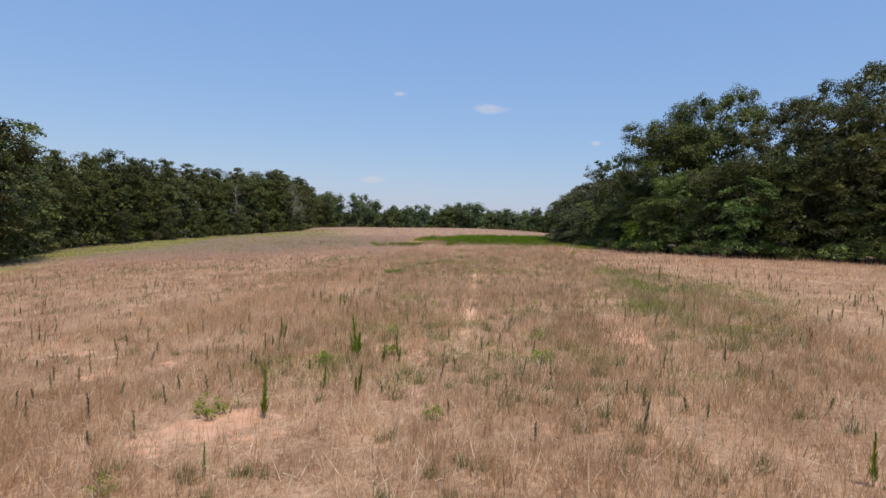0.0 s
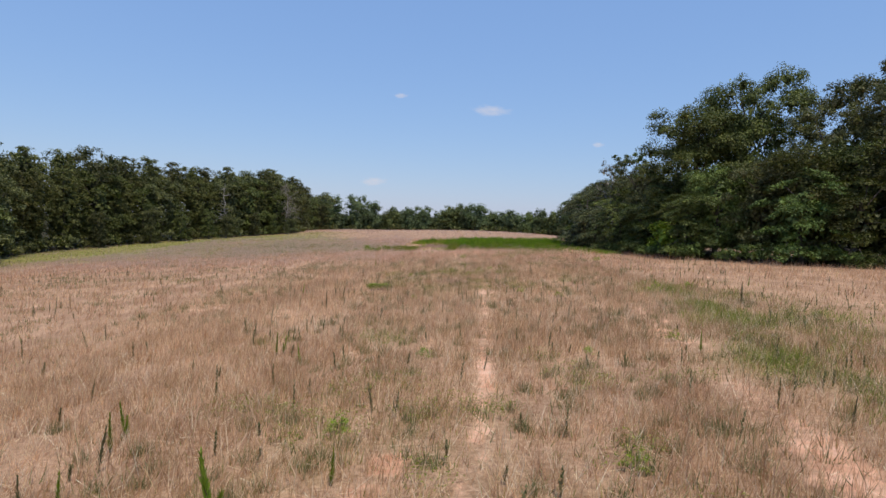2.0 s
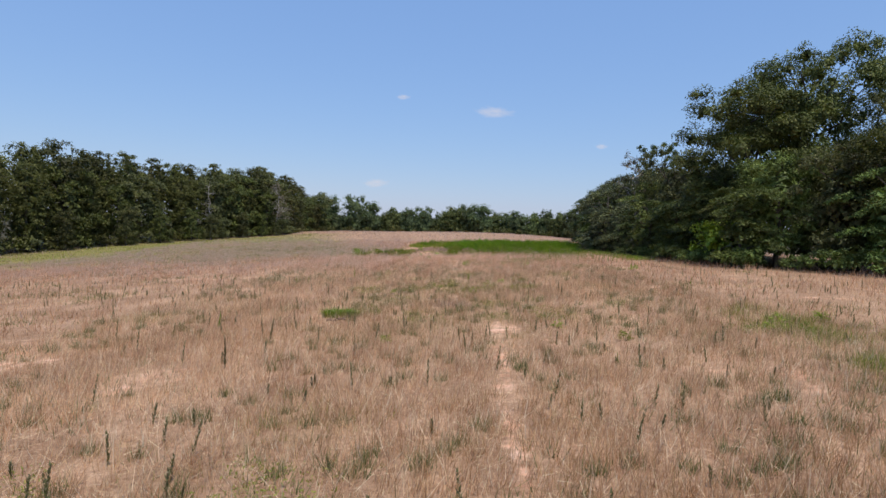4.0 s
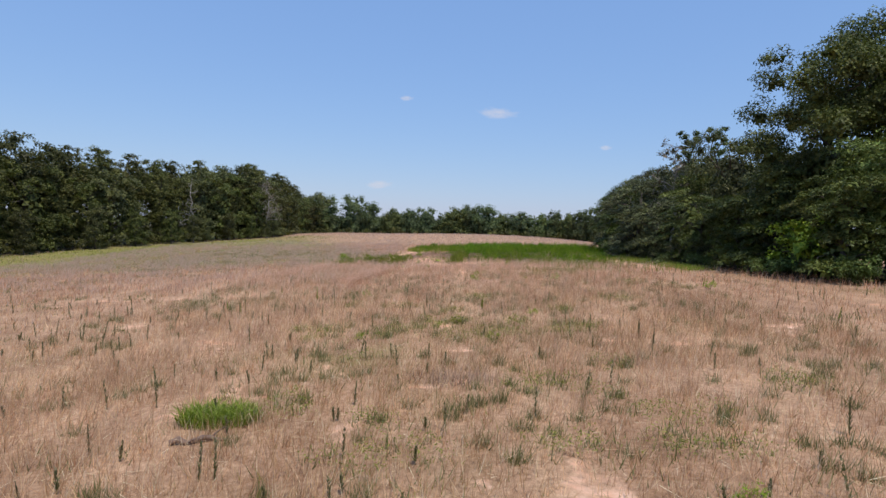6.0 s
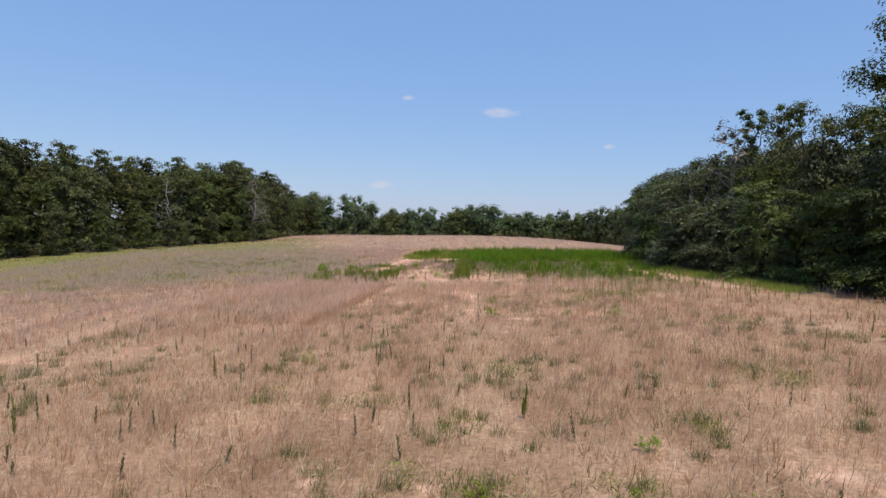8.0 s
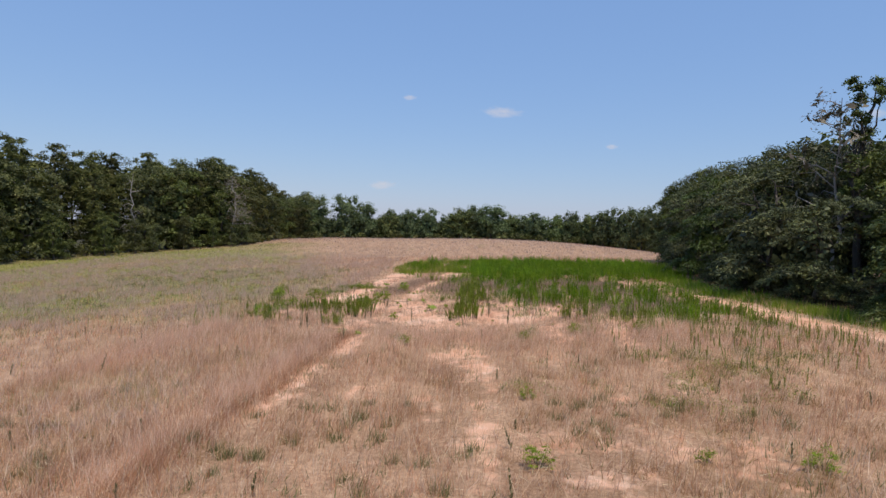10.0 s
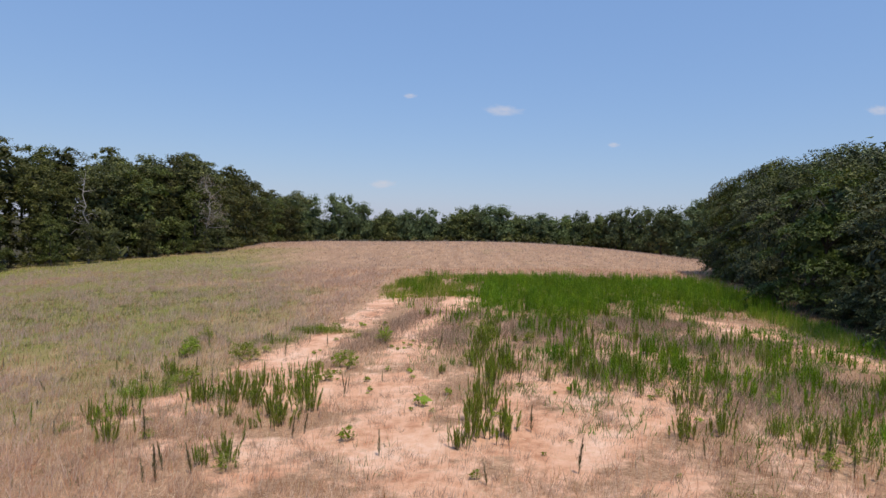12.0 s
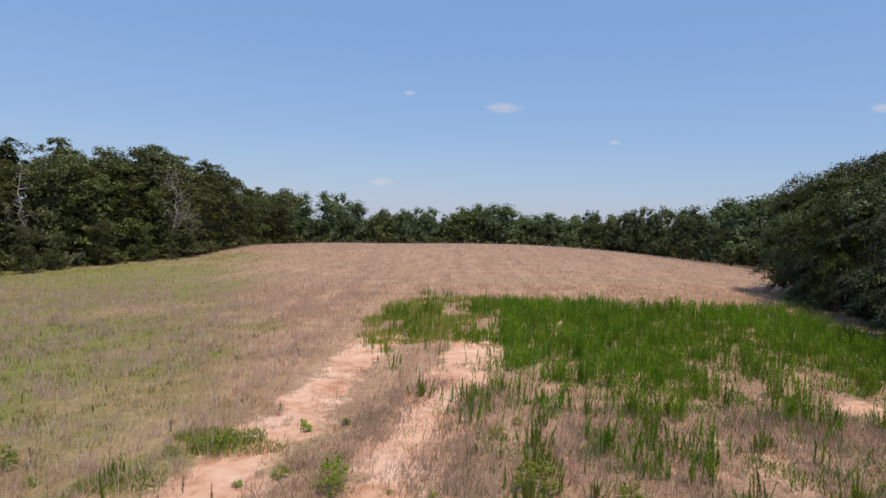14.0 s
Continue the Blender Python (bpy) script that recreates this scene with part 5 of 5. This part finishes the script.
BUSH = [parked(shrub("weed_bush", "low bushy green weed with small leaves", 0.58, 0.36, 760, 0.043, (LEAF_WEED, LEAF_WEED, STRIP_WEED, LEAF_BRIGHT)[k], 231 + k, "weed")) for k in range(4)]
SPRIG = parked(shrub("seedling", "small broad-leaved seedling on bare sand", 0.28, 0.16, 40, 0.10, LEAF_WEED, 241, "weed"))

# x, y, height
TALL_STALKS = [(-3.3, 11.9, 1.08), (-1.6, 13.2, 0.75), (-5.2, 20.5, 0.7), (-0.9, 16.7, 0.75), (-2.5, 14.0, 0.6), (-2.3, 17.5, 0.7), (6.4, 8.3, 0.8), (-2.1, 17.0, 1.2), (-1.1, 18.8, 0.55), (-5.3, 21.2, 0.7), (-4.4, 28.1, 0.7),
               (-4.2, 28.2, 0.6), (7.9, 27.2, 0.6), (2.7, 61.2, 0.7), (-3.4, 26.8, 0.6), (-1.3, 16.4, 0.6), (-3.5, 9.3, 0.5)]
THIN_STALKS = [(-3.7, 15.7, 0.5), (-6.9, 12.1, 0.6), (7.8, 15.6, 0.6), (13.8, 36.6, 0.95), (3.9, 10.6, 0.65), (7.1, 21.9, 0.6), (7.8, 20.8, 0.55), (-4.9, 19.6, 0.75), (-5.0, 18.0, 0.65), (-6.2, 31.0, 0.65), (-0.9, 22.3, 0.6),
               (-4.7, 37.7, 0.8), (-4.5, 41.0, 0.75), (-5.9, 31.0, 0.6), (-3.5, 24.5, 0.6), (1.6, 25.5, 0.45), (-5.0, 42.0, 0.6), (-4.6, 44.7, 0.5), (6.9, 52.0, 0.65), (7.1, 53.8, 0.6), (7.7, 45.0, 0.6), (1.8, 39.7, 0.5), (-2.8, 71.1, 0.5),
               (0.3, 61.5, 0.65), (7.2, 54.1, 0.5), (1.6, 38.7, 0.6), (-5.2, 60.2, 0.45), (0.6, 65.0, 0.5), (1.0, 65.4, 0.5)]
CLUMPS = [(-7.1, 98.8, 1.1), (-6.0, 99.2, 1.1), (-3.8, 96.4, 1.3), (-3.7, 99.0, 1.25), (1.9, 95.2, 1.3), (2.7, 95.2, 1.4), (-4.8, 93.5, 0.8), (-4.3, 93.7, 0.8), (-9.1, 97.7, 0.75), (-9.6, 96.9, 0.75), (7.5, 94.9, 1.1),
          (-0.2, 117.3, 1.15), (4.8, 101.1, 0.9), (3.7, 102.2, 0.9), (2.9, 101.6, 1.5), (6.2, 102.7, 1.2), (6.6, 101.2, 1.1), (8.0, 102.3, 1.05), (11.7, 103.0, 0.95), (4.6, 104.5, 0.7), (-6.5, 100.7, 1.05), (0.9, 102.3, 0.65), (2.3, 103.4, 1.3)]
STRIP_CLUMPS = [(1.8, 96.5, 1.2), (2.4, 97.5, 1.3), (2.2, 99.0, 1.1), (2.7, 100.6, 1.3), (2.4, 105.0, 1.2), (2.9, 106.5, 1.3), (2.7, 108.0, 1.1), (3.2, 110.0, 1.3), (3.4, 112.0, 1.2), (-4.2, 97.5, 1.2), (-3.3, 97.8, 1.3), (-4.6, 99.2, 1.1), (-5.2, 98.6, 1.0), (-5.7, 100.2, 0.9), (3.6, 104.0, 0.8), (1.5, 94.4, 0.9)]
BUSHES = [(-4.5, 12.1, 0.55), (0.1, 11.5, 0.4), (-4.7, 8.6, 0.35), (-1.2, 17.4, 0.45), (3.4, 19.1, 0.4), (3.0, 16.0, 0.5), (-1.4, 21.1, 0.45), (4.7, 27.0, 0.35), (11.8, 41.5, 0.7), (14.3, 43.2, 0.5), (7.8, 28.9, 0.4), (-0.8, 40.7, 0.35),
          (4.9, 42.6, 0.35), (6.5, 40.3, 0.4), (-3.0, 66.5, 0.45), (4.6, 59.2, 0.4), (3.6, 56.8, 0.5), (0.8, 56.6, 0.35), (1.5, 57.3, 0.4), (-1.7, 54.3, 0.35), (2.6, 54.0, 0.4), (15.8, 68.5, 0.6), (3.5, 80.1, 0.4), (3.1, 75.2, 0.55), (8.4, 74.9, 0.55),
          (6.4, 75.4, 0.35), (-3.5, 90.7, 0.42), (-0.5, 87.9, 0.5)]
SAND_BUSHES = [(4.6, 88.8, 0.4), (9.9, 90.3, 0.5), (6.9, 89.7, 0.55), (-11.3, 107.8, 0.8), (-8.4, 106.5, 0.75), (-9.1, 101.1, 0.6), (-3.0, 103.5, 0.75), (-7.9, 105.6, 0.85), (-11.1, 106.8, 0.85), (-2.0, 108.9, 0.6), (-6.1, 112.3, 0.5),
               (-11.9, 111.0, 0.75), (-3.5, 101.5, 0.5), (3.1, 109.0, 0.85), (5.0, 108.2, 0.6), (2.0, 104.6, 0.5), (-8.7, 101.5, 0.7), (-4.4, 101.9, 0.5), (-3.3, 103.8, 0.6), (-5.2, 112.8, 0.5), (-2.2, 109.6, 0.7)]
BRIGHT = [(-2.9, 16.2, 0.5), (-0.0, 26.8, 0.45), (-3.0, 16.7, 0.45), (-1.3, 17.5, 0.4), (12.4, 41.0, 0.5)]
SPRIGS = [(-2.8, 90.4, 0.3), (-1.5, 95.1, 0.45), (0.3, 98.2, 0.5), (-1.2, 102.9, 0.28), (-0.3, 102.5, 0.27), (-1.9, 101.3, 0.28), (-4.0, 114.3, 0.3), (-2.6, 114.2, 0.35), (-3.8, 113.6, 0.35), (-5.0, 106.5, 0.25), (-4.6, 109.5, 0.25), (1.2, 99.5, 0.3)]
for places, kinds, own, group in ((TALL_STALKS, GREEN_STALK, 0.9, "green stalks"), (THIN_STALKS, DRY_STALK, 0.75, "brown stalks"), (CLUMPS, CLUMP, 1.2, "horseweed clumps"), (STRIP_CLUMPS, CLUMP, 1.2, "horseweed clumps"), (BUSHES, BUSH[:2], 0.6, "field bushes"),
                               (SAND_BUSHES, BUSH[1:3], 0.6, "sand bushes"), (BRIGHT, BUSH[3:], 0.6, "bright bushes"), (SPRIGS, [SPRIG], 0.28, "seedlings")):
    for n, (x, y, h) in enumerate(places):
        put(kinds[n % len(kinds)], x, y, plants.uniform(0, 6.28), h / own * plants.uniform(0.95, 1.05) * (1.3 if group == "sand bushes" else 1.05 if "bush" in group else 1.0), group)
for n in range(46):
    x, y = plants.uniform(2.2, 20.5), plants.uniform(101, 121)
    if near_line(x, y, SAND_LANE, 2.0) > 0:
        continue
    put(CLUMP[n % 3] if n % 3 else BUSH[1 + n % 2], x, y, plants.uniform(0, 6.28), plants.uniform(0.5, 1.05), "horseweed clumps" if n % 3 else "sand bushes")
for n in range(50):
    x, y = plants.uniform(-5, 9), plants.uniform(92, 112)
    if soil_layer(x, y) > 0.55 and stand_layer(x, y) < 0.2:
        put(SPRIG, x, y, plants.uniform(0, 6.28), plants.uniform(0.4, 0.95), "seedlings")
for n in range(24):
    x, y = plants.uniform(-3.5, 24), plants.uniform(118, 136)
    if stand_layer(x, y) > 0.3:
        put(BUSH[1 + n % 2], x, y, plants.uniform(0, 6.28), plants.uniform(1.0, 1.9), "stand bushes")
for n in range(30):
    x, y = plants.uniform(7.5, 18.0), plants.uniform(90.5, 101.5)
    put(CLUMP[n % 3] if n % 4 else BUSH[1], x, y, plants.uniform(0, 6.28), plants.uniform(0.45, 0.95), "horseweed clumps" if n % 4 else "sand bushes")
for n in range(26):
    x, y = plants.uniform(-12, -3.5), plants.uniform(96, 103)
    put(CLUMP[n % 3] if n % 2 else BUSH[1], x, y, plants.uniform(0, 6.28), plants.uniform(0.4, 0.85), "horseweed clumps" if n % 2 else "sand bushes")
for n in range(64):
    x, y = plants.uniform(-11, 15), plants.uniform(91, 110)
    if near_line(x, y, SAND_MID, 1.2) < 0.5 and near_line(x, y, SAND_LANE, 1.0) == 0:
        put(DRY_STALK[n % 3], x, y, plants.uniform(0, 6.28), plants.uniform(0.5, 1.15), "brown stalks")
for n in range(40):
    x, y = plants.uniform(-13, -3.5), plants.uniform(92.5, 112)
    if near_line(x, y, SAND_WEST, 1.6) < 0.3:
        put((GREEN_STALK[n % 2], BUSH[1], BUSH[3], CLUMP[n % 3])[n % 4], x, y, plants.uniform(0, 6.28), plants.uniform(0.4, 0.95), ("green stalks", "sand bushes", "bright bushes", "horseweed clumps")[n % 4])
for n in range(48):
    y = plants.uniform(14, 72)
    x = plants.uniform(-0.62, 0.62) * min(y, 34) + 1
    if soil_layer(x, y) < 0.5:
        put(DRY_STALK[n % 3] if n % 4 else GREEN_STALK[n % 2], x, y, plants.uniform(0, 6.28), plants.uniform(0.35, 0.75), "brown stalks" if n % 4 else "green stalks")


def many_stalks(x, y, high, leaves, long, wide, r, mat, name, label, tone=None, upright=0.5):
    """A crowd of weed stalks as one mesh: narrow leaves and a thin stem each; tone: each plant's own shade."""
    n = len(x)
    z0 = surface(x, y)
    lean = r.normal(size=(n, 2)) * 0.11
    idx = np.repeat(np.arange(n), leaves)
    k = np.tile(np.arange(leaves), n)
    h = high[idx]
    z = h * (0.08 + 0.88 * (k + r.random(len(k))) / leaves)
    a = k * 2.4 + r.uniform(0, 6.28, n)[idx]
    size = long * (1.25 - 0.8 * z / h) * r.uniform(0.6, 1.3, len(k))
    way = unit(np.c_[np.cos(a), np.sin(a), r.uniform(upright, upright + 1.7, len(k)) + 0.8 * z / h])
    side = np.c_[-np.sin(a), np.cos(a), np.zeros(len(k))] * wide / 2
    root = np.c_[x[idx] + lean[idx, 0] * z, y[idx] + lean[idx, 1] * z, z0[idx] + z]
    leaf = np.stack([root - side, root + side, root + way * size[:, None]], 1).reshape(-1, 3)
    foot = np.c_[x, y, z0 - 0.05]
    top = foot + np.c_[lean * high[:, None], high]
    d = np.c_[np.full(n, 0.5), np.full(n, 0.87), np.zeros(n)] * 0.014
    stem = np.stack([foot - d, foot + d, top], 1).reshape(-1, 3)
    verts = np.concatenate([leaf, stem])
    ob = new(name, mesh_of(name, verts, np.arange(len(verts)).reshape(-1, 3), mat))
    tone = r.random(n) if tone is None else tone
    ob.data.attributes.new("tone", "FLOAT", "POINT").data.foreach_set("value", np.r_[np.repeat(tone[idx], 3), np.repeat(tone, 3)].astype(np.float32))
    return tagged(ob, label, "weeds", kind="stuff")


X, Y = scatter(60000, -13, 32, 92, 156, plants, 5, 0.09)
TONE, GROW = np.repeat(plants.random(len(X) // 5), 5), np.repeat(plants.uniform(0.62, 1.15, len(X) // 5), 5)
S = stand_layer(X, Y)
keep = plants.random(len(X)) < S * np.clip(0.15 + 1.2 * value_noise(X, Y, 0.9, 1), 0, 1)
X, Y, S, TONE, GROW = X[keep], Y[keep], S[keep], TONE[keep], GROW[keep]
many_stalks(X, Y, (0.55 + 0.5 * value_noise(X, Y, 2.5, 3) + 0.35 * value_noise(X, Y, 0.8, 7)) * GROW * plants.uniform(0.75, 1.1, len(X)) * (0.7 + 0.3 * S), 19, 0.22, 0.03, plants, LEAF_STAND, "weed_stand", "dense stand of tall bright-green horseweed on sandy ground", TONE, 0.9)
X, Y = scatter(5200, -6, 30, 112, 152, plants, 7, 0.16)
S = stand_layer(X, Y)
keep = plants.random(len(X)) < S
X, Y = X[keep], Y[keep]
many_stalks(X, Y, plants.uniform(0.8, 1.4, len(X)), 24, 0.2, 0.03, plants, LEAF_STAND, "tall_weed_brooms", "taller broom-like horseweed tufts rising out of the stand")
X, Y = scatter(520000, -13, 30, 92, 156, plants, 8, 0.16)
S = np.maximum(stand_layer(X, Y), 0.8 * np.clip((value_noise(X, Y, 1.4, 6) - 0.38) * 4, 0, 1) * np.clip(1.5 * blob(X, Y, 11.5, 108, 13, 17), 0, 1))
S = np.maximum(S, np.maximum(blob(X, Y, -6.6, 113, 1.9, 1.3), 0.9 * blob(X, Y, -7.8, 109.6, 1.6, 1.4)))
keep = plants.random(len(X)) < S * np.clip((value_noise(X, Y, 0.8, 4) - 0.28) * 2.4, 0, 1)
X, Y = X[keep], Y[keep]
blades(X, Y, plants.uniform(0.12, 0.5, len(X)), np.full(len(X), 0.03), np.full(len(X), 0.5), plants, LEAF_STAND, "low_green_growth", "low fresh green growth between the horseweed stalks")
X, Y = scatter(60000, -8, 14, 128, 156, plants, 8, 0.2)
keep = plants.random(len(X)) < 2.6 * np.maximum(blob(X, Y, -0.5, 136, 5, 15), blob(X, Y, 4, 145, 9, 4)) * np.clip((value_noise(X, Y, 1.3, 6) - 0.35) * 3, 0, 1)
X, Y = X[keep], Y[keep]
blades(X, Y, plants.uniform(0.25, 0.75, len(X)), np.full(len(X), 0.045), np.full(len(X), 0.5), plants, VERGE_LEAF, "yellow_green_growth", "low yellow-green weeds behind the sandy strip")
X, Y = scatter(3900, -40, 24, 10, 140, plants)
keep = (soil_layer(X, Y) < 0.45) & (plants.random(len(X)) < 1.0 - 0.8 * step((Y - 68) / 6)) & (plants.random(len(X)) < 0.35 + 0.9 * (value_noise(X, Y, 9, 4) - 0.3))
X, Y = X[keep], Y[keep]
many_stalks(X, Y, 0.24 + 0.45 * plants.random(len(X)) ** 1.6, 20, 0.12, 0.04, plants, LEAF_DRYWEED, "scattered_weeds", "scattered dark olive weed stalks across the dry field")
X, Y = scatter(90000, 18.5, 27, 84, 130, plants, 6, 0.12)
far_x, far_y = scatter(50000, 22, 42, 126, 164, plants, 6, 0.15)
X, Y = np.r_[X, far_x], np.r_[Y, far_y]
keep = plants.random(len(X)) < np.clip(1.7 * near_line(X, Y, [(22.0, 84), (21.6, 95), (20.8, 103), (20.4, 109), (21.0, 114), (23.8, 128), (29.2, 143), (35.5, 154), (41, 161)], 1.5), 0, 1) * np.clip(0.35 + 1.1 * value_noise(X, Y, 1.2, 4), 0, 1)
X, Y = X[keep], Y[keep]
blades(X, Y, plants.uniform(0.15, 0.6, len(X)), np.full(len(X), 0.03), np.full(len(X), 0.35), plants, VERGE_LEAF, "verge_grass", "lush yellow-green grass along the grove's foot")
X, Y = scatter(700, 7.5, 19, 80, 97, plants, 4, 0.35)
keep = (plants.random(len(X)) < 0.15 + 0.75 * np.clip((X - 7) / 6, 0, 1) * np.clip((Y - 79) / 9, 0, 1)) & (near_line(X, Y, SAND_LANE, 1.4) == 0)
X, Y = X[keep], Y[keep]
many_stalks(X, Y, plants.uniform(0.3, 0.8, len(X)), 22, 0.14, 0.03, plants, STRIP_WEED, "thin_green_stalks", "loose green horseweed stalks standing in straw", upright=0.9)


def grass_clump(x, y, wide, deep, high, count, seed):
    """A tussock of long bright grass."""
    r = np.random.default_rng(seed)
    a, d = r.uniform(0, 6.28, count), np.sqrt(r.random(count))
    px, py = np.cos(a) * d * wide / 2, np.sin(a) * d * deep / 2
    root = np.c_[px, py, np.full(count, -0.05)]
    h = high * r.uniform(0.5, 1.1, count)
    out = np.c_[r.normal(size=count) * 0.4, r.normal(size=count) * 0.4, np.ones(count)]
    mid = root + out * (h * 0.6)[:, None]
    tip = mid + (out * (1.6, 1.6, 0.5)) * (h * 0.5)[:, None]
    t = r.uniform(0, 3.14, count)
    side = np.c_[np.cos(t), np.sin(t), np.zeros(count)] * 0.008
    verts = np.stack([root - side, root + side, mid + side, tip, mid - side], 1).reshape(-1, 3)
    k = np.arange(count)[:, None] * 5
    ob = new("grass_clump", mesh_of("grass_clump", verts, np.concatenate([np.c_[k, k + 1, k + 2], np.c_[k, k + 2, k + 4], np.c_[k + 4, k + 2, k + 3]]), LEAF_BRIGHT))
    ob.location = (x, y, float(surface(x, y)))
    return tagged(ob, "lush clump of bright-green grass in the dry field", "grass", "grass clumps")


grass_clump(-3.1, 46.3, 1.5, 1.0, 0.42, 1900, 301)
grass_clump(-5.6, 112.2, 3.0, 1.4, 0.4, 800, 302)
grass_clump(-9.6, 100.3, 2.2, 1.2, 0.45, 600, 303)
grass_clump(-6.9, 113.4, 2.2, 1.3, 0.3, 600, 305)
grass_clump(-7.9, 109.8, 2.2, 1.2, 0.3, 600, 306)

# a weathered branch lying in the grass
def fallen_branch(x, y, turn, long, seed):
    r = np.random.default_rng(seed)
    stem = bend((0, 0, 0.05), (long, 0.1, 0.09), 0.03, 7, r, 0.25)
    pieces = [tube(stem, np.array([0.05, 0.055, 0.05, 0.046, 0.04, 0.034, 0.02]), 7)]
    for k in (2, 4):
        pieces.append(tube(bend(stem[k], stem[k] + (0.2, 0.16 * (k - 3), 0.14), 0.02, 4, r), [0.02, 0.016, 0.011, 0.004], 5))
    ob = new("fallen_branch", mesh_of("fallen_branch", *joined(pieces), BARK_BROWN))
    ob.matrix_basis = Matrix.LocRotScale((x, y, float(surface(x, y))), Euler((0, 0, turn)), None)
    return tagged(ob, "weathered brown branch lying in dry grass", "branch")


fallen_branch(-3.5, 45.1, 0.05, 0.95, 401)
